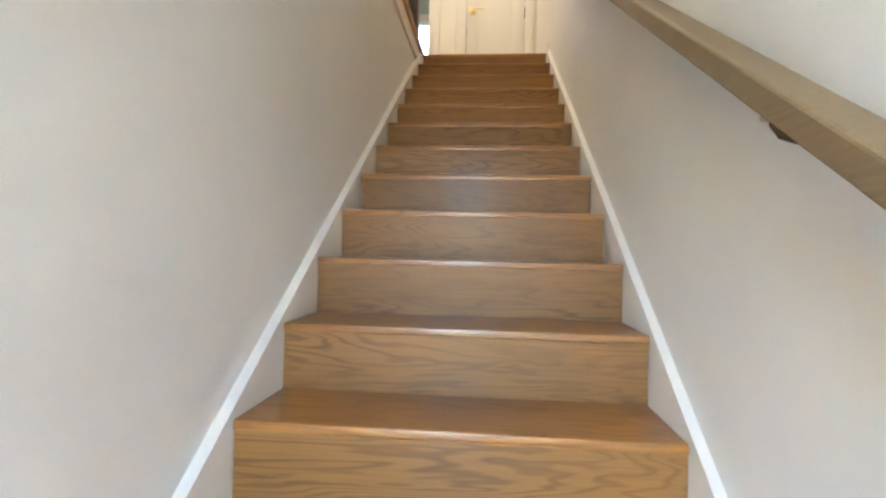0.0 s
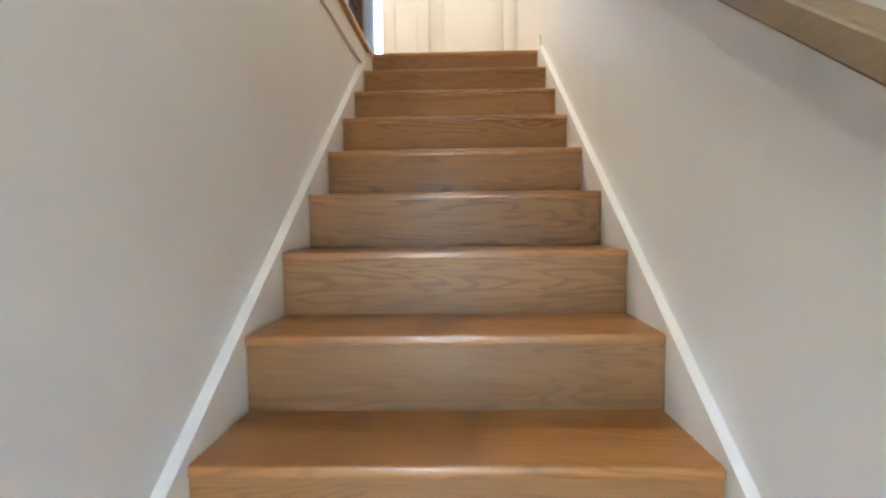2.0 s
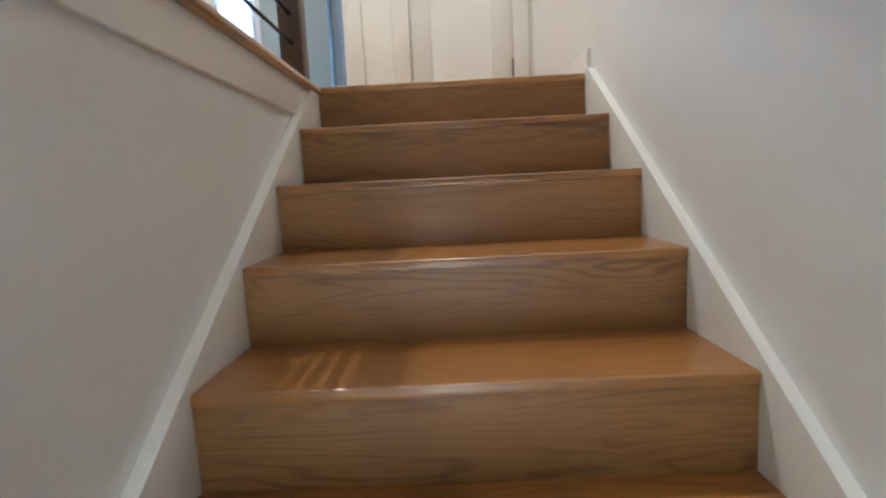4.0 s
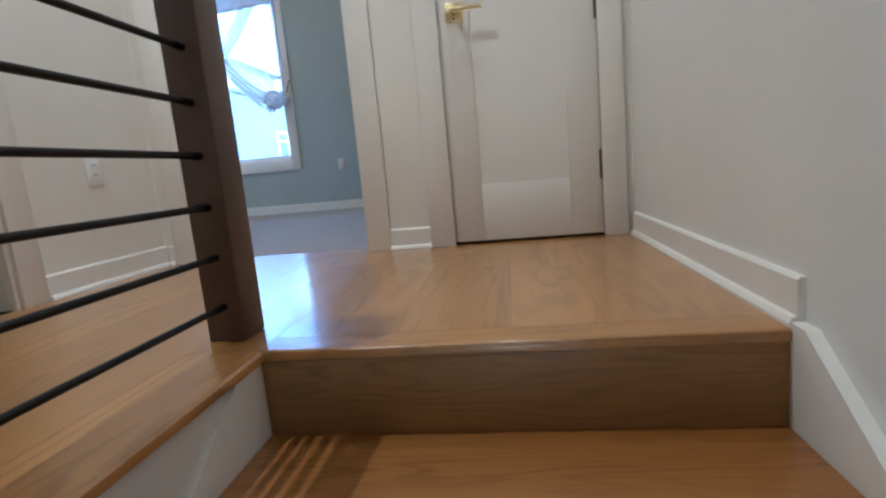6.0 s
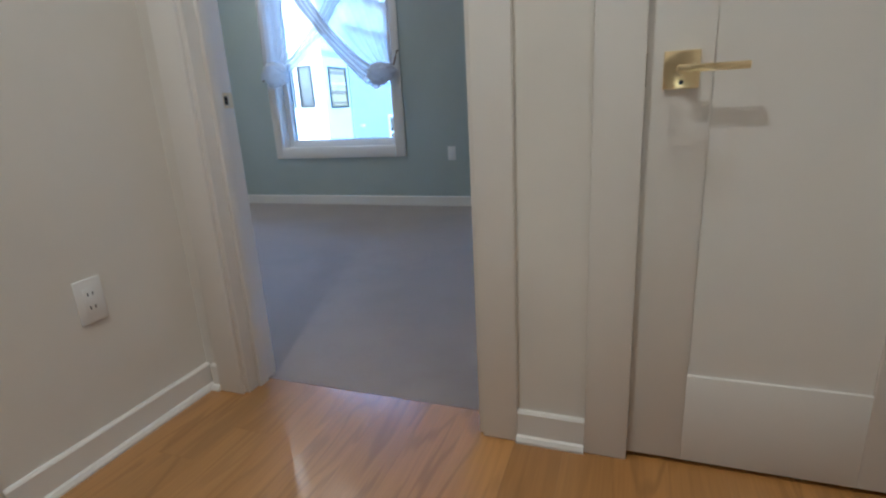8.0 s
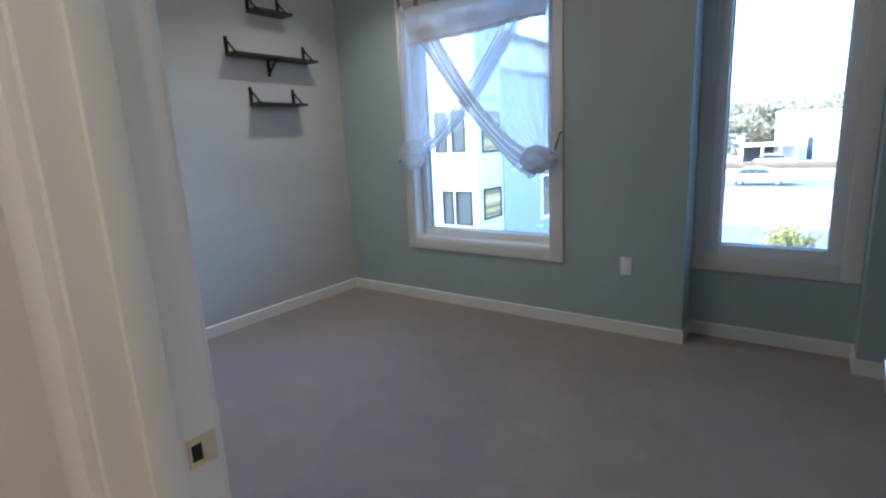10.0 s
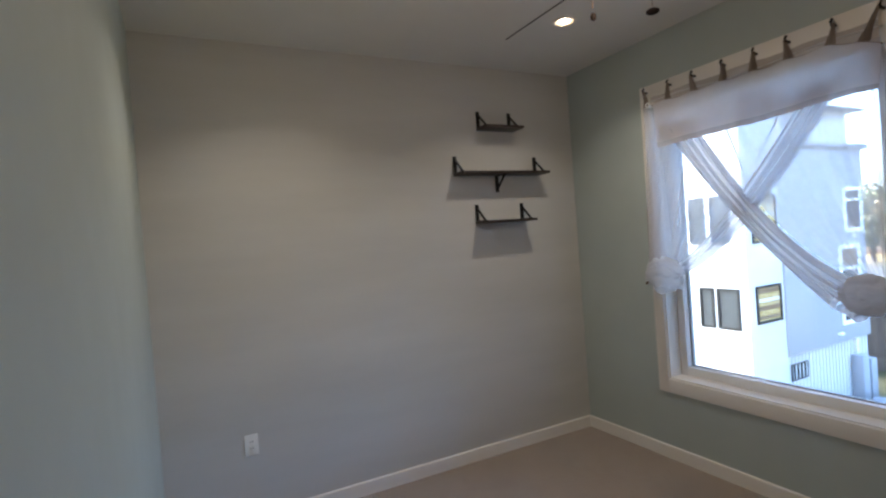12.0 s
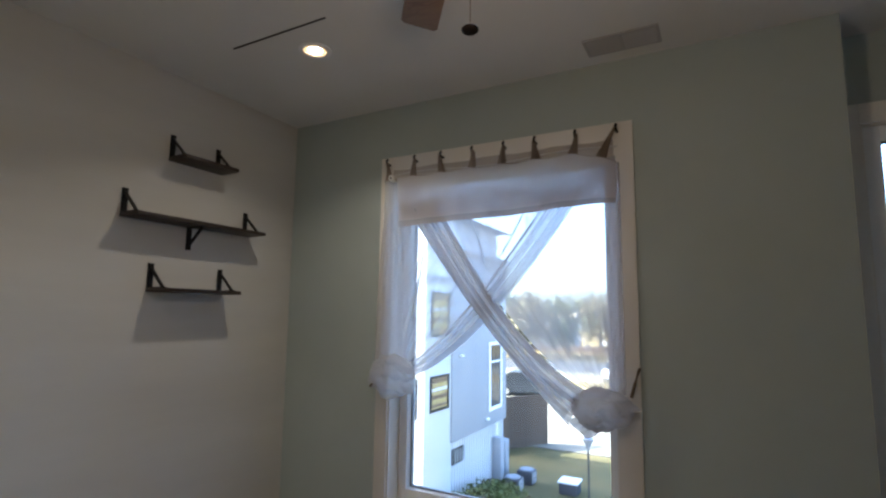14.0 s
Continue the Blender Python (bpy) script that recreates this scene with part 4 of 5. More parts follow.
# ---- outlets ----
def outlet(at, axis, sign, label, sockets=True):
    x, y, z = at
    o = thing("wall_outlet", at, label, "outlet", "wall outlets")
    w, h, t = 0.036, 0.058, 0.006

    def bx(u0, u1, d0, d1, z0, z1):
        d0, d1 = sorted((d0 * sign, d1 * sign))
        return (x + u0, x + u1, y + d0, y + d1, z + z0, z + z1) if axis == "y" else (x + d0, x + d1, y + u0, y + u1, z + z0, z + z1)

    plate = boxes("cover_plate", [bx(-w, w, 0, t, -h, h)], M["plastic"], o, 0.002)
    boxes("socket_face", [bx(-0.017, 0.017, t, t + 0.002, -0.034, 0.034)], M["plastic"], plate, 0.0008)
    if sockets:
        for zz in (-0.018, 0.018):
            boxes("slots", [bx(-0.008, -0.005, t + 0.002, t + 0.0024, zz - 0.004, zz + 0.005), bx(0.005, 0.008, t + 0.002, t + 0.0024, zz - 0.004, zz + 0.005)], M["dark"], plate)
    return o


outlet((-1.195, WIN_Y, 0.462), "y", -1, "white duplex outlet on the grey-green wall", False)
outlet((ROOM_W, 1.770, 0.475), "x", 1, "white duplex outlet on the pale wall")
outlet((HALL_W, 0.88, 0.432), "x", 1, "white duplex outlet on the cream hall wall")


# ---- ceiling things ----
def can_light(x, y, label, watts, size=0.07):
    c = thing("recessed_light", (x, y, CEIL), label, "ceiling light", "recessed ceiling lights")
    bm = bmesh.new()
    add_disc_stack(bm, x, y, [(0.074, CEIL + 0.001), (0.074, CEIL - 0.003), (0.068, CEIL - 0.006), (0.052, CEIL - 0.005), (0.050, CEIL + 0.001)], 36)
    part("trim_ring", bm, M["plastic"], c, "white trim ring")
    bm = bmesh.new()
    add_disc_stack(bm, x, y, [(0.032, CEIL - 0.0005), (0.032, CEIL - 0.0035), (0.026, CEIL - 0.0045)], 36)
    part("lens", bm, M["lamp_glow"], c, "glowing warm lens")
    # baffle ring, its lit look put in as a weak amber glow
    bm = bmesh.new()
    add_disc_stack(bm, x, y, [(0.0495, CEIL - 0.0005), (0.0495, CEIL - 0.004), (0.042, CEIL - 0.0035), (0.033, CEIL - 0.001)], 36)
    part("baffle", bm, M["rim_glow"], c, "inner baffle with the lamp's amber glow painted on")
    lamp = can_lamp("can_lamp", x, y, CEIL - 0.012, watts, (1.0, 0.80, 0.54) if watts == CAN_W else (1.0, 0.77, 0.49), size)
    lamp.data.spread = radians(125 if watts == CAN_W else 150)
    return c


can_light(-2.872, 1.995, "lit warm recessed ceiling light with a white ring", CAN_W)
can_light(-2.891, 3.548, "lit warm recessed ceiling light with a white ring", CAN_W)
# hall lamps out of view: these two follow the rail and lever shadows
can_light(-0.48, 0.10, "warm recessed light assumed in the unseen hall ceiling", 1.35 * HALL_WATT, 0.014)
can_light(0.46, 0.66, "warm recessed light assumed in the unseen hall ceiling", 0.48 * HALL_WATT, 0.09)
# a further lamp, added out of view along the hall
can_light(-0.52, -2.4, "warm recessed light assumed in the unseen hall ceiling", 0.5 * HALL_WATT)
# added lamp, out of view, that brightens what shows through the bathroom doorway
can_light(-1.9, 0.3, "warm light added in the unseen bathroom ceiling", 0.22 * HALL_WATT)


def ceiling_fan(cx, cy):
    f = thing("ceiling_fan", (cx, cy, CEIL), "brown three-bladed ceiling fan with an amber glass light", "ceiling fan")
    bm = bmesh.new()
    add_disc_stack(bm, cx, cy, [(0.075, CEIL), (0.073, CEIL - 0.02), (0.045, CEIL - 0.05), (0.018, CEIL - 0.058)], 28)
    part("canopy", bm, M["bronze"], f)
    bm = bmesh.new()
    add_tube(bm, [(cx, cy, CEIL - 0.05), (cx, cy, CEIL - 0.16)], 0.013, 14)
    part("downrod", bm, M["bronze"], f)
    bm = bmesh.new()
    add_disc_stack(bm, cx, cy, [(0.05, 2.60), (0.11, 2.585), (0.125, 2.56), (0.125, 2.50), (0.10, 2.475), (0.085, 2.455), (0.085, 2.43)], 36)
    part("motor_housing", bm, M["bronze"], f, "dark bronze motor housing")
    bm = bmesh.new()
    add_disc_stack(bm, cx, cy, [(0.076, 2.432), (0.086, 2.418), (0.090, 2.385), (0.085, 2.34), (0.068, 2.306), (0.038, 2.290), (0.010, 2.286)], 36)
    part("glass_bowl", bm, M["bowl_glow"], f, "glowing amber glass bowl")
    for a in (127.5, 247.5, 7.5):
        m = Matrix.Translation((cx, cy, 2.515)) @ Matrix.Rotation(radians(a), 4, "Z") @ Matrix.Rotation(radians(11), 4, "X")
        bm = bmesh.new()
        out = [(0.17, -0.048), (0.30, -0.056), (0.735, -0.062), (0.748, -0.050), (0.748, 0.050), (0.735, 0.062), (0.30, 0.056), (0.17, 0.048)]
        add_prism(bm, out, "z", -0.004, 0.004)
        bmesh.ops.transform(bm, matrix=m, verts=bm.verts)
        part("blade", bm, M["blade_wood"], f, "reddish brown wooden blade")
        bm = bmesh.new()
        add_box(bm, 0.10, 0.24, -0.022, 0.022, -0.010, -0.004, 0.002, 1)
        bmesh.ops.transform(bm, matrix=m, verts=bm.verts)
        part("blade_iron", bm, M["bronze"], f)
    # pull chains with their fobs
    for x, y, z, r, h in ((cx - 0.118, cy + 0.02, 2.200, 0.009, 0.026), (cx - 0.122, cy + 0.296, 2.257, 0.022, 0.020)):
        bm = bmesh.new()
        add_tube(bm, [(cx - 0.07, cy + 0.06, 2.45), (x * 0.7 + cx * 0.3, y * 0.7 + cy * 0.3, 2.40), (x, y, 2.34), (x, y, z + h)], 0.0012, 6)
        part("pull_chain", bm, M["bronze"], f, "thin pull chain")
        bm = bmesh.new()
        bmesh.ops.create_uvsphere(bm, u_segments=16, v_segments=10, radius=1.0)
        for v in bm.verts:
            v.co = Vector((x + v.co.x * r, y + v.co.y * r, z + v.co.z * h * 0.5))
        part("fob", bm, M["fob_wood"], f, "dark wooden pull fob")
    lamp = new("fan_lamp", bpy.data.lights.new("fan_lamp", "POINT"))
    lamp.data.energy, lamp.data.color, lamp.data.shadow_soft_size = FAN_W, (1.0, 0.70, 0.42), 0.10
    lamp.location = (cx, cy, 2.20)
    return f


ceiling_fan(-1.70, 2.67)

vent = thing("ceiling_vent", (-1.635, 4.095, CEIL), "white louvred air vent in the ceiling", "air vent")
boxes("frame", [(-1.79, -1.48, 4.02, 4.033, CEIL - 0.008, CEIL), (-1.79, -1.48, 4.157, 4.17, CEIL - 0.008, CEIL), (-1.79, -1.777, 4.033, 4.157, CEIL - 0.008, CEIL), (-1.493, -1.48, 4.033, 4.157, CEIL - 0.008, CEIL), (-1.642, -1.628, 4.033, 4.157, CEIL - 0.008, CEIL)], M["grey_metal"], vent, 0.001)
boxes("backing", [(-1.777, -1.493, 4.033, 4.157, CEIL - 0.0015, CEIL - 0.0002)], M["dark"], vent)
for x0, x1 in ((-1.777, -1.642), (-1.628, -1.493)):
    for k in range(9):
        y = 4.037 + k * 0.0135
        bm = bmesh.new()
        add_prism(bm, [(y, CEIL - 0.002), (y + 0.002, CEIL - 0.002), (y + 0.010, CEIL - 0.008), (y + 0.008, CEIL - 0.008)], "x", x0, x1)
        part("slat", bm, M["grey_metal"], vent, smooth=False)
slot = boxes("ceiling_slot", [(-3.215, -2.668, 3.361, 3.370, CEIL - 0.003, CEIL)], M["dark"], None, 0.001)
tagged(slot, "thin dark slot in the white ceiling", "ceiling slot")

# ---- outside ----
GZ = -3.6
bm = bmesh.new()
bmesh.ops.create_circle(bm, cap_ends=True, segments=64, radius=2500, matrix=Matrix.Translation((0, 0, GZ)))
tagged(part("ground", bm, M["dry_earth"], smooth=False), "dry open ground reaching the horizon", "ground", "", "structure")
structure("lawn", [(-9.5, 14, 4.6, 21.5, GZ - 0.05, GZ + 0.03)], M["grass"], "mown green lawn behind the house", "lawn")
structure("parking_1", [(-60, 60, 21.5, 24.5, GZ - 0.05, GZ + 0.06)], M["concrete"], "pale concrete pavement beyond the lawn", "pavement")
structure("parking_2", [(-4.5, 60, 24.5, 30.5, GZ - 0.05, GZ + 0.02)], M["asphalt"], "grey asphalt lane", "road")
structure("parking_3", [(-60, -4.5, 24.5, 30.5, GZ - 0.05, GZ + 0.05), (-60, 60, 30.5, 38, GZ - 0.05, GZ + 0.05)], M["concrete"], "sunlit pale concrete lot", "pavement")
structure("parking_4", [(-90, 90, 42, 47, GZ - 0.05, GZ + 0.05)], M["concrete"], "sunlit pale concrete strip", "pavement")
structure("road", [(-160, 160, 47, 57, GZ - 0.05, GZ + 0.02)], M["asphalt"], "grey asphalt road", "road")
structure("kerb", [(-160, 160, 57, 57.3, GZ, GZ + 0.16), (-160, 160, 46.8, 47, GZ, GZ + 0.15)], M["concrete"], "concrete kerb along the road", "kerb")
# plain walls out of view, added to close the house and block sun
structure("wall_house_lower", [(-3.82, 1.22, 4.38, 4.60, GZ, -0.1), (-3.82, -3.60, -5.7, 4.38, GZ, -0.1), (-3.6, -0.12, -5.7, -5.5, GZ, -0.1), (1.10, 1.22, -5.7, 4.38, GZ, -0.1), (-3.82, -3.6, -5.7, 1.3, -0.1, CEIL), (1.10, 1.22, -5.7, NORTH, -0.1, CEIL), (-3.6, 1.10, -5.7, -4.83, -0.18, -0.1)], M["stucco_white"], "unseen white outer wall closing the house against the sun", "wall")


def pane_window(parent, axis, plane, a0, a1, z0, z1, out, fw=0.06, material="vinyl", glass="win_dark"):
    """A framed window on a facade: axis 'x' lies in a plane x = plane, 'y' in y = plane; out is its outward side."""
    d0, d1 = sorted((plane - out * 0.05, plane + out * 0.03))
    e0, e1 = sorted((plane - out * 0.03, plane + out * 0.006))

    def bx(u0, u1, q0, q1, w0, w1):
        return (q0, q1, u0, u1, w0, w1) if axis == "x" else (u0, u1, q0, q1, w0, w1)

    w = boxes("window", [bx(a0, a0 + fw, d0, d1, z0, z1), bx(a1 - fw, a1, d0, d1, z0, z1), bx(a0 + fw, a1 - fw, d0, d1, z0, z0 + fw), bx(a0 + fw, a1 - fw, d0, d1, z1 - fw, z1)], M[material], parent)
    boxes("pane", [bx(a0 + fw, a1 - fw, e0, e1, z0 + fw, z1 - fw)], M[glass], w)
    return w


def neighbour():
    h = thing("neighbour_house", (-10, 15, GZ), "modern white stucco house with a grey clad upper storey", "house")
    boxes("wall", [(-15, -7.6, 12.6, 13.96, GZ, 4.6)], M["stucco_white"], h, 0.01, "white stucco front block")
    boxes("wall", [(-15, -7.72, 13.961, 17.9, GZ, -1.8)], M["stucco_white"], h, 0.01, "white lower wall")
    boxes("grey_storey", [(-15, -7.56, 13.962, 17.75, -1.799, 3.15)], M["siding_grey"], h, 0.01, "grey clad upper storey")
    boxes("roof", [(-15.2, -7.45, 13.97, 17.9, 3.1505, 3.26)], M["roof_grey"], h, 0.01)
    boxes("band", [(-15, -7.57, 12.57, 12.6, 2.30, 2.46), (-7.6, -7.57, 12.57, 13.95, 2.30, 2.46)], M["siding_grey"], h)
    pent = boxes("penthouse", [(-11.5, -8.4, 15.6, 19.0, 3.2605, 4.4)], M["stucco_white"], h, 0.01)
    bm = bmesh.new()
    e = [bm.verts.new(p) for p in ((-11.9, 15.2, 4.4), (-8.0, 15.2, 4.4), (-8.0, 19.4, 4.4), (-11.9, 19.4, 4.4))]
    t = [bm.verts.new(p) for p in ((-9.95, 17.0, 5.3), (-9.95, 17.6, 5.3))]
    for f in ((e[0], e[1], t[0]), (e[1], e[2], t[1], t[0]), (e[2], e[3], t[1]), (e[3], e[0], t[0], t[1])):
        bm.faces.new(f)
    bm.faces.new(e[::-1])
    part("hip_roof", bm, M["roof_grey"], h, smooth=False)
    for k in range(26):
        y = 13.99 + k * 0.15
        boxes("siding_batten", [(-7.722, -7.70, y, y + 0.03, GZ, -1.82)], M["stucco_white"], h)
    for a0, a1, z0, z1 in ((-8.79, -8.42, -1.0, -0.05), (-8.34, -7.80, -1.0, -0.05), (-8.95, -8.55, 1.0, 2.1), (-8.40, -7.95, 1.0, 2.1), (-10.6, -9.7, -1.0, 0.3), (-10.6, -9.7, 1.0, 2.1)):
        pane_window(h, "y", 12.6, a0, a1, z0, z1, -1, 0.05, "black_steel")
    for a0, a1, z0, z1 in ((12.86, 13.82, -0.88, -0.02), (12.86, 13.82, 0.95, 2.05)):
        w = pane_window(h, "x", -7.6, a0, a1, z0, z1, 1, 0.06, "black_steel", "win_gold")
        # slats added over the pane to break up the painted reflection
        for k in range(4):
            zz = z0 + 0.10 + k * (z1 - z0 - 0.2) / 3.4
            boxes("pane_slat", [(-7.596, -7.588, a0 + 0.07, a1 - 0.07, zz, zz + 0.07 + 0.03 * (k % 2))], M["stucco_white" if k == 2 else "bronze"], w)
    for a0, a1, z0, z1 in ((16.35, 17.35, -1.38, 0.66), (16.7, 17.6, 0.98, 2.15)):
        w = pane_window(h, "x", -7.56, a0, a1, z0, z1, 1, 0.10)
        boxes("mullion", [(-7.57, -7.535, a0 + 0.1, a1 - 0.1, z1 - 0.62 * (z1 - z0) * 0.5, z1 - 0.62 * (z1 - z0) * 0.5 + 0.06)], M["vinyl"], w)
    pane_window(h, "x", -7.72, 14.25, 14.95, -2.45, -2.05, 1, 0.03, "black_steel")
    for y, z in ((14.35, 0.36), (16.1, -1.6)):
        boxes("wall_light", [(-7.56, -7.47, y, y + 0.16, z, z + 0.06)], M["plastic"], h, 0.01)
    boxes("downpipe", [(-7.72, -7.64, 17.2, 17.28, GZ, -1.8)], M["plastic"], h, 0.01)
    return h


neighbour()
for y, hgt in ((16.95, 1.35), (17.35, 1.2)):
    g = boxes("meter_cabinet", [(-7.70, -7.42, y, y + 0.30, GZ, GZ + hgt)], M["siding_grey"], None, 0.02)
    tagged(g, "grey utility cabinet against the white wall", "utility cabinet", "utility cabinets")


def ac_unit(x, y):
    a = thing("air_conditioner", (x, y, GZ + 0.03), "grey outdoor air conditioner unit on the lawn", "air conditioner", "outdoor units")
    boxes("casing", [(x - 0.24, x + 0.24, y - 0.24, y + 0.24, GZ + 0.03, GZ + 0.42)], M["roof_dark"], a, 0.03)
    bm = bmesh.new()
    add_disc_stack(bm, x, y, [(0.21, GZ + 0.42), (0.21, GZ + 0.45), (0.05, GZ + 0.46)], 20)
    part("fan_grille", bm, M["roof_grey"], a)
    for k in range(6):
        boxes("louvre", [(x + 0.24, x + 0.246, y - 0.2, y + 0.2, GZ + 0.08 + k * 0.052, GZ + 0.105 + k * 0.052)], M["grey_metal"], a)
    return a


ac_unit(-6.85, 16.5)
ac_unit(-6.75, 17.4)

ub = thing("utility_box", (-5.38, 17.2, GZ + 0.03), "low white utility box on the lawn", "utility box")
boxes("body", [(-5.64, -5.12, 16.94, 17.46, GZ + 0.03, GZ + 0.34)], M["roof_dark"], ub, 0.02)
boxes("lid", [(-5.67, -5.09, 16.91, 17.49, GZ + 0.3405, GZ + 0.39)], M["plastic"], ub, 0.015)

lp = thing("garden_lamp", (-4.45, 15.5, GZ + 0.03), "slim dark lamp post on the lawn", "lamp post")
bm = bmesh.new()
add_tube(bm, [(-4.45, 15.5, GZ + 0.03), (-4.45, 15.5, -1.86)], 0.026, 10)
part("pole", bm, M["car_dark"], lp)
bm = bmesh.new()
add_disc_stack(bm, -4.45, 15.5, [(0.03, -1.88), (0.05, -1.80), (0.14, -1.62), (0.15, -1.60), (0.03, -1.57)], 16)
part("shade", bm, M["roof_grey"], lp)


def fence(p0, p1, h, label):
    p0, p1 = Vector(p0), Vector(p1)
    L = (p1 - p0).length
    d = (p1 - p0) / L
    f = thing("wood_fence", (*p0, GZ), label, "fence")
    n = int(L / 0.145)
    bm = bmesh.new()
    add_box(bm, 0, 0.14, -0.01, 0.01, 0, h, 0.003, 1)
    me = finish(bm, False)
    me.materials.append(M["fence_wood"])
    for k in range(n):
        b = new("board", me)
        b.parent = f
        b.location = ((d * (k * 0.145)).x, (d * (k * 0.145)).y, 0)
        b.rotation_euler = (0, 0, math.atan2(d.y, d.x))
    return f


fence((-9.3, 19.75), (-7.55, 22.3), 1.95, "brown weathered board fence")


# ---- plants ----
def leaf_cloud(bm, rnd, centre, radii, count, size):
    c = Vector(centre)
    for _ in range(count):
        while True:
            p = Vector((rnd.uniform(-1, 1), rnd.uniform(-1, 1), rnd.uniform(-1, 1)))
            if 0.25 < p.length < 1:
                break
        if noise.noise(p * 2.1 + c * 0.37) < -0.12:
            continue
        q = c + Vector((p.x * radii[0], p.y * radii[1], p.z * radii[2]))
        a = Vector((rnd.gauss(0, 1), rnd.gauss(0, 1), rnd.gauss(0, 0.6))).normalized()
        b = a.cross(Vector((rnd.gauss(0, 1), rnd.gauss(0, 1), rnd.gauss(0, 1)))).normalized()
        s = size * rnd.uniform(0.6, 1.5)
        bm.faces.new([bm.verts.new(q + v) for v in (-a * s, b * s * 0.45, a * s, -b * s * 0.45)])


def bush(x, y, r, h, material, label, count, size, seed):
    rnd = random.Random(seed)
    b = thing("bush", (x, y, GZ), label, "bush", "garden bushes")
    bm = bmesh.new()
    for k in range(7):
        a = 2 * math.pi * k / 7
        add_tube(bm, [(x, y, GZ), (x + 0.3 * r * math.cos(a), y + 0.3 * r * math.sin(a), GZ + 0.4 * h), (x + 0.7 * r * math.cos(a), y + 0.7 * r * math.sin(a), GZ + 0.8 * h)], 0.02, 5)
    part("branches", bm, M["bark"], b)
    bm = bmesh.new()
    for k in range(9):
        ox, oy = rnd.uniform(-0.55, 0.55) * r, rnd.uniform(-0.55, 0.55) * r
        leaf_cloud(bm, rnd, (x + ox, y + oy, GZ + h * rnd.uniform(0.35, 0.68)), (r * 0.5, r * 0.5, h * 0.33), count // 9, size)
    part("crown", bm, material, b, smooth=False)
    return b


bush(-0.75, 21.0, 1.05, 1.75, M["leaf_gold"], "golden leafy bush beside the pavement", 2600, 0.09, 1)
bush(-6.95, 13.6, 0.7, 0.85, M["leaf"], "dark green shrub against the white wall", 1500, 0.06, 2)
bush(-6.45, 14.6, 1.1, 0.85, M["leaf"], "dark green shrub against the white wall", 2600, 0.06, 3)
bush(-6.9, 15.5, 0.5, 0.6, M["leaf"], "dark green shrub against the white wall", 1000, 0.05, 5)


def tree_model(seed, h, r, material, label):
    rnd = random.Random(seed)
    t = thing("tree", (0, 0, 0), label, "tree", "distant trees")
    bm = bmesh.new()
    add_tube(bm, [(0, 0, 0), (0.1, 0, h * 0.3), (0.0, 0.1, h * 0.65)], 0.2, 8, True, [0.28, 0.20, 0.10])
    for k in range(6):
        a = rnd.uniform(0, 6.28)
        add_tube(bm, [(0.05, 0, h * 0.35), (0.4 * r * math.cos(a), 0.4 * r * math.sin(a), h * 0.55), (0.75 * r * math.cos(a), 0.75 * r * math.sin(a), h * 0.75)], 0.07, 5, True, [0.10, 0.07, 0.03])
    part("trunk", bm, M["bark"], t)
    bm = bmesh.new()
    for k in range(12):
        a, q = rnd.uniform(0, 6.28), rnd.uniform(0, 0.75) * r
        leaf_cloud(bm, rnd, (q * math.cos(a), q * math.sin(a), h * rnd.uniform(0.30, 0.84)), (r * 0.45, r * 0.45, h * 0.18), 150, 0.28)
    part("crown", bm, material, t, smooth=False)
    return t


rnd = random.Random(11)
models = [tree_model(21, 8.0, 3.6, M["leaf_far"], "autumn tree far beyond the road, leaves paled for haze"), tree_model(22, 7.0, 3.4, M["leaf_far"], "autumn tree far beyond the road, leaves paled for haze"), tree_model(23, 8.0, 3.2, M["leaf_pale"], "green tree far beyond the road, leaves paled for haze")]
first = [True, True, True]
for k in range(30):
    x = -75 + k * 4.2 + rnd.uniform(-1.5, 1.5)
    y = 96 + rnd.uniform(-7, 12) + (0 if x > -25 else -20)
    i = rnd.choice((0, 0, 1, 1, 2))
    m = pose(x, y, GZ - 0.1, 0, 0, rnd.uniform(0, 360))
    if first[i]:
        models[i].matrix_basis = m
        first[i] = False
    else:
        copy_thing(models[i], m)

for x, y in ((-20.5, 58), (-17.6, 63), (-22.5, 64), (-15.5, 72), (-12.2, 78), (-25, 60), (-9.5, 90)):
    copy_thing(models[rnd.choice((0, 1, 2))], pose(x, y, GZ - 0.1, 0, 0, rnd.uniform(0, 360)))
tall = tree_model(24, 12.0, 5.2, M["leaf_hazy"], "tall tan tree behind the far buildings, leaves paled for haze")
for k in range(16):
    m = pose(-17 + 2.6 * k + rnd.uniform(-0.8, 0.8), 106 + rnd.uniform(-4, 6), GZ - rnd.uniform(0.1, 0.3), 0, 0, rnd.uniform(0, 360))
    if k == 0:
        tall.matrix_basis = m
    else:
        copy_thing(tall, m)
low = tree_model(25, 6.2, 3.6, M["leaf_hazy"], "low golden tree beside the far buildings, leaves paled for haze")
for k in range(5):
    m = pose(5.0 + 2.0 * k + rnd.uniform(-0.4, 0.4), 99 + rnd.uniform(-1, 3), GZ - 0.1, 0, 0, rnd.uniform(0, 360))
    if k == 0:
        low.matrix_basis = m
    else:
        copy_thing(low, m)


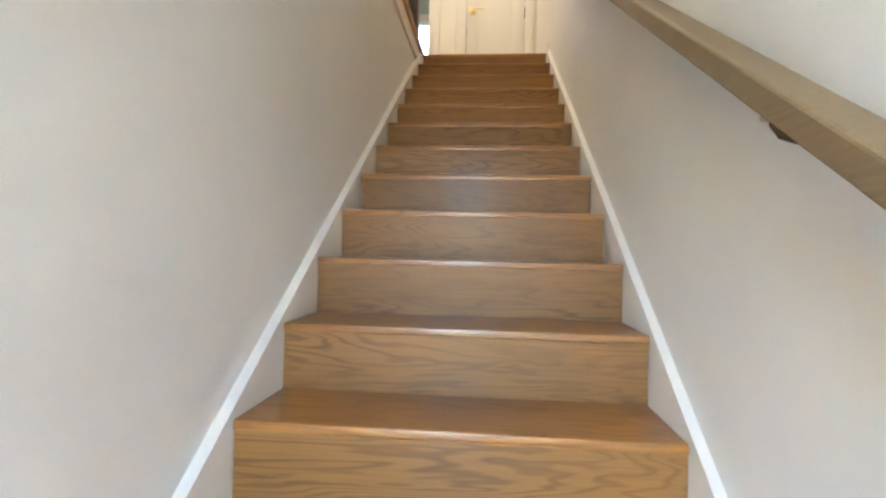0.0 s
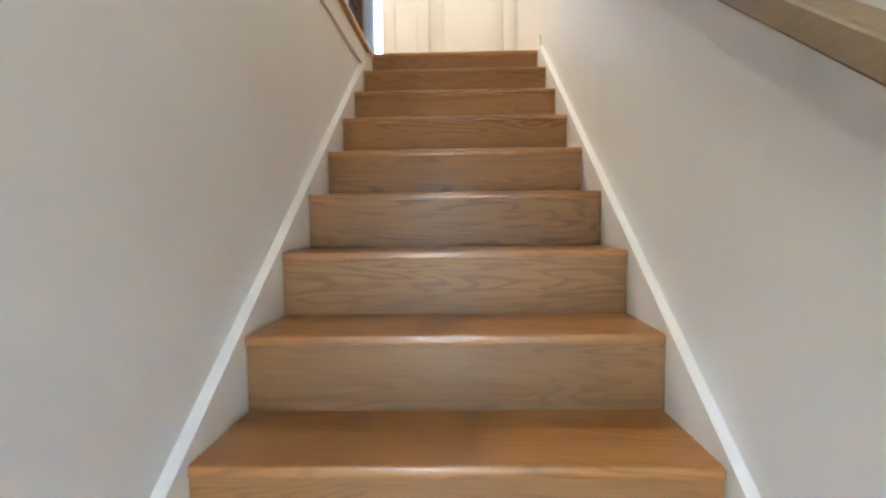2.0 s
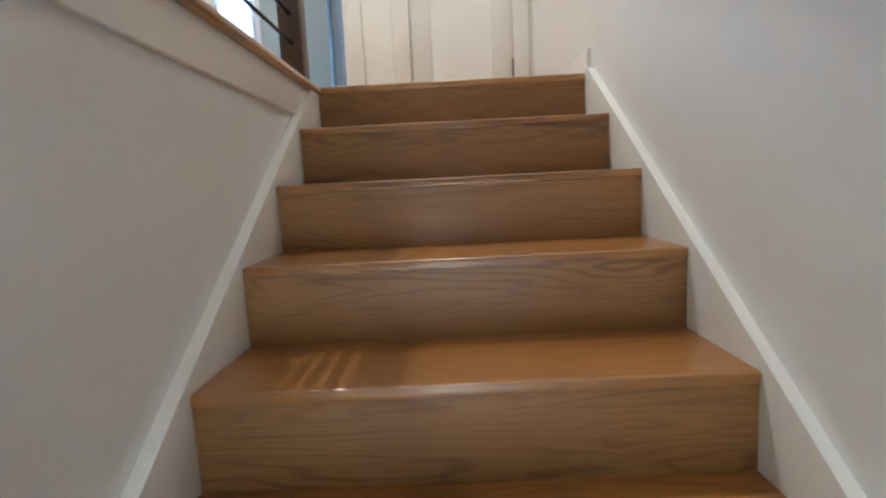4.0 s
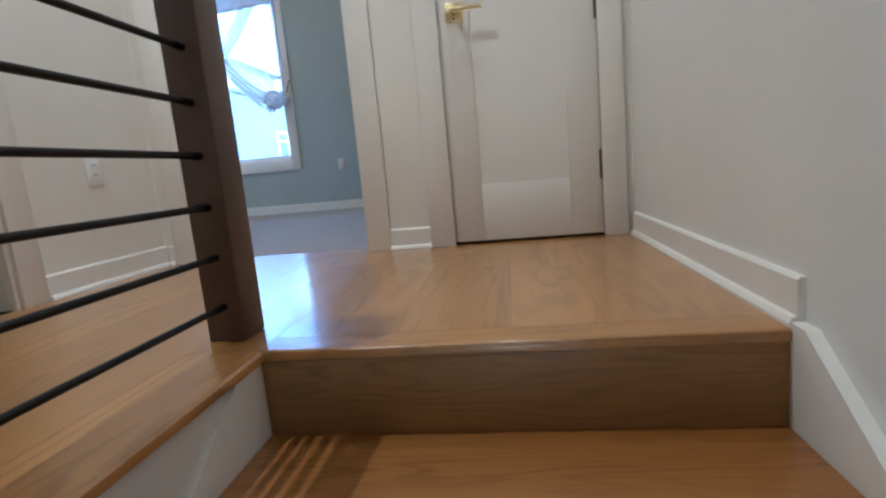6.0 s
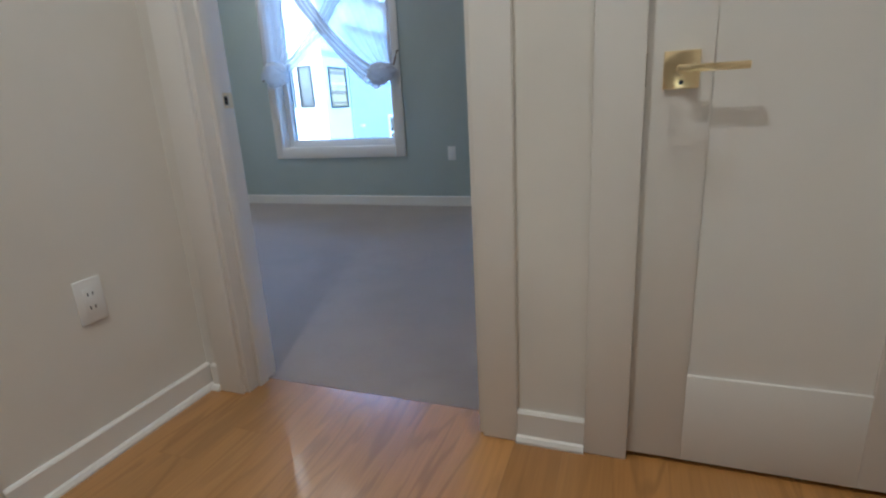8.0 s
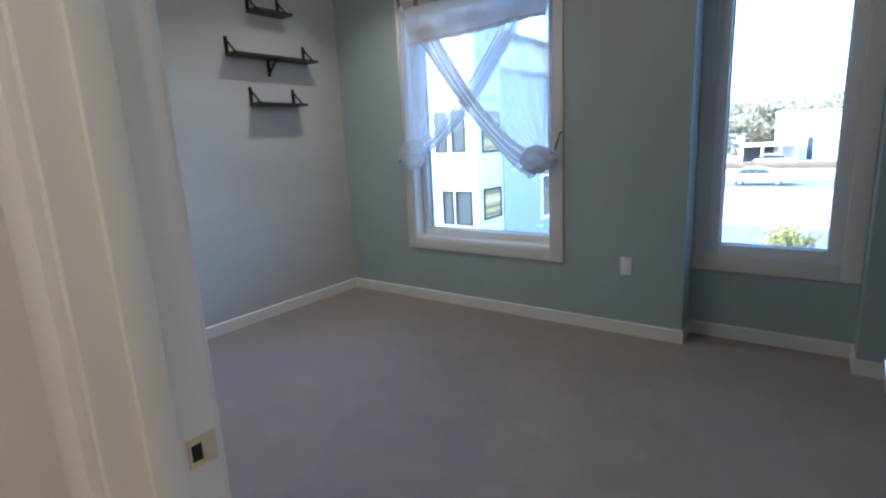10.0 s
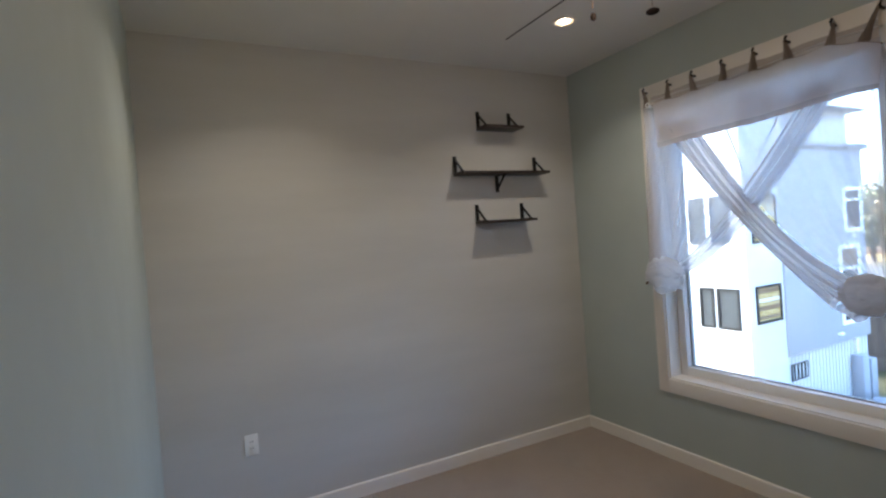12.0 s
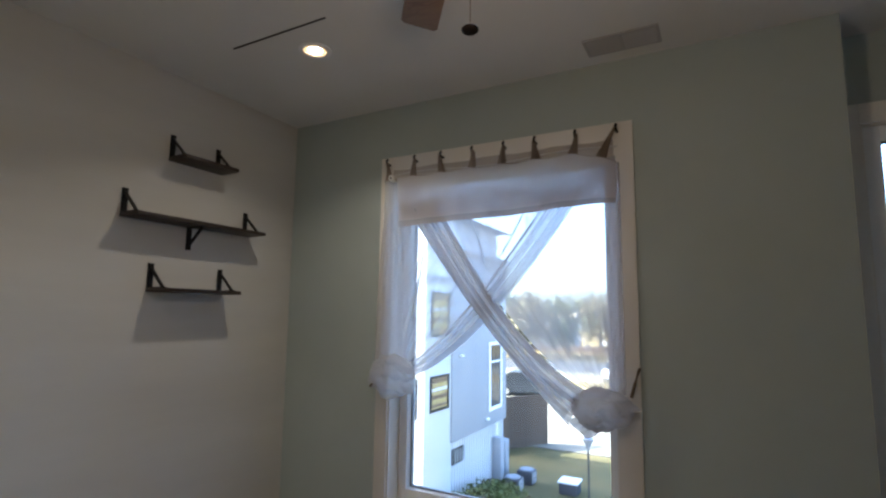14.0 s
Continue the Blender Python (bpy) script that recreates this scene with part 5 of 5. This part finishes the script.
# ---- far buildings and vehicles ----
def far_building(x0, x1, y0, y1, h, label, wall="stucco_white", windows=(), roof="roof_grey"):
    b = thing("commercial_building", ((x0 + x1) / 2, y0, GZ), label, "building", "far buildings")
    boxes("wall", [(x0, x1, y0, y1, GZ, GZ + h)], M[wall], b, 0.05)
    boxes("roof", [(x0 - 0.15, x1 + 0.15, y0 - 0.15, y1 + 0.15, GZ + h + 0.001, GZ + h + 0.25)], M[roof], b, 0.03)
    for a0, a1, z0, z1 in windows:
        pane_window(b, "y", y0, a0, a1, GZ + z0, GZ + z1, -1, 0.12)
    return b


far_building(-5.2, 2.2, 80, 92, 6.2, "low white commercial building across the road", "stucco_white", [(-1.9, -1.0, 0.3, 3.4), (0.5, 1.1, 4.0, 4.5), (0.5, 1.1, 2.9, 3.4), (-4.6, -3.9, 4.2, 4.6)])
far_building(4.2, 12, 90, 98, 2.6, "low pale building among trees across the road", "stucco_white", [(5, 6.5, 0.9, 2.0), (8, 9.5, 0.9, 2.0)])
far_building(-30, -21, 76, 84, 4.4, "low white building among trees", "stucco_white", [(-29, -27, 1, 2.5), (-25, -23, 1, 2.5)])
far_building(-19, -9.5, 88, 96, 3.6, "low pale building across the road", "stucco_white", [(-18, -16, 1, 2.4), (-14, -11, 1, 2.4)])
porch = thing("carport", (-5.9, 77.5, GZ), "low white flat-roofed carport in front of the building", "carport", "far buildings")
boxes("roof", [(-8.6, -2.6, 76, 79.9, GZ + 2.35, GZ + 2.7)], M["stucco_white"], porch, 0.03)
boxes("back_wall", [(-8.6, -5.25, 79.6, 79.9, GZ, GZ + 2.349)], M["roof_dark"], porch)
for x in (-8.5, -6.3, -4.4, -2.8):
    boxes("post", [(x, x + 0.25, 76.1, 76.35, GZ, GZ + 2.349)], M["stucco_white"], porch, 0.02)
wl = boxes("low_wall", [(-60, 3, 71, 71.3, GZ, GZ + 0.8)], M["fence_wood"], None, 0.02)
tagged(wl, "long low brown wall beyond the road", "wall")


def car(x, y, paint_m, label, turn=0.0):
    c = thing("parked_car", (x, y, GZ + 0.03), label, "car", "vehicles")
    R = Matrix.Translation((x, y, GZ + 0.03)) @ Matrix.Rotation(radians(turn), 4, "Z")

    def put(name, bm, m, parent):
        bmesh.ops.transform(bm, matrix=R, verts=bm.verts)
        return part(name, bm, m, parent)

    bm = bmesh.new()
    add_prism(bm, [(-2.2, 0.25), (-2.25, 0.65), (-2.1, 0.85), (-1.3, 0.95), (0.9, 0.95), (2.0, 0.82), (2.2, 0.6), (2.2, 0.28)], "y", -0.88, 0.88)
    bmesh.ops.bevel(bm, geom=bm.edges[:], offset=0.05, segments=2, affect="EDGES")
    body = put("body", bm, paint_m, c)
    bm = bmesh.new()
    add_prism(bm, [(-1.7, 0.93), (-1.1, 1.40), (0.3, 1.42), (1.05, 0.93)], "y", -0.74, 0.74)
    bmesh.ops.bevel(bm, geom=bm.edges[:], offset=0.05, segments=2, affect="EDGES")
    put("cabin", bm, M["win_dark"], c)
    bm = bmesh.new()
    add_box(bm, -1.08, 0.28, -0.72, 0.72, 1.405, 1.45, 0.02, 1)
    put("roof", bm, paint_m, c)
    for wx in (-1.35, 1.35):
        for wy in (-0.86, 0.86):
            bm = bmesh.new()
            add_tube(bm, [(wx, wy - 0.1, 0.32), (wx, wy + 0.1, 0.32)], 0.32, 18)
            w = put("wheel", bm, M["rubber"], c)
            bm = bmesh.new()
            add_tube(bm, [(wx, wy - 0.105, 0.32), (wx, wy + 0.105, 0.32)], 0.19, 14)
            put("rim", bm, M["nickel"], w)
    return c


car(-4.3, 51.5, M["car_white"], "white car on the road", 0)
car(-12.3, 33.5, M["car_dark"], "dark car parked on the concrete lot", 20)
car(-8.6, 44.5, M["car_white"], "white car parked on the concrete strip", 90)
car(-4.6, 74.4, M["car_white"], "white car in front of the far building", 5)
car(5.2, 75.2, M["car_white"], "white car in front of the far building", 0)
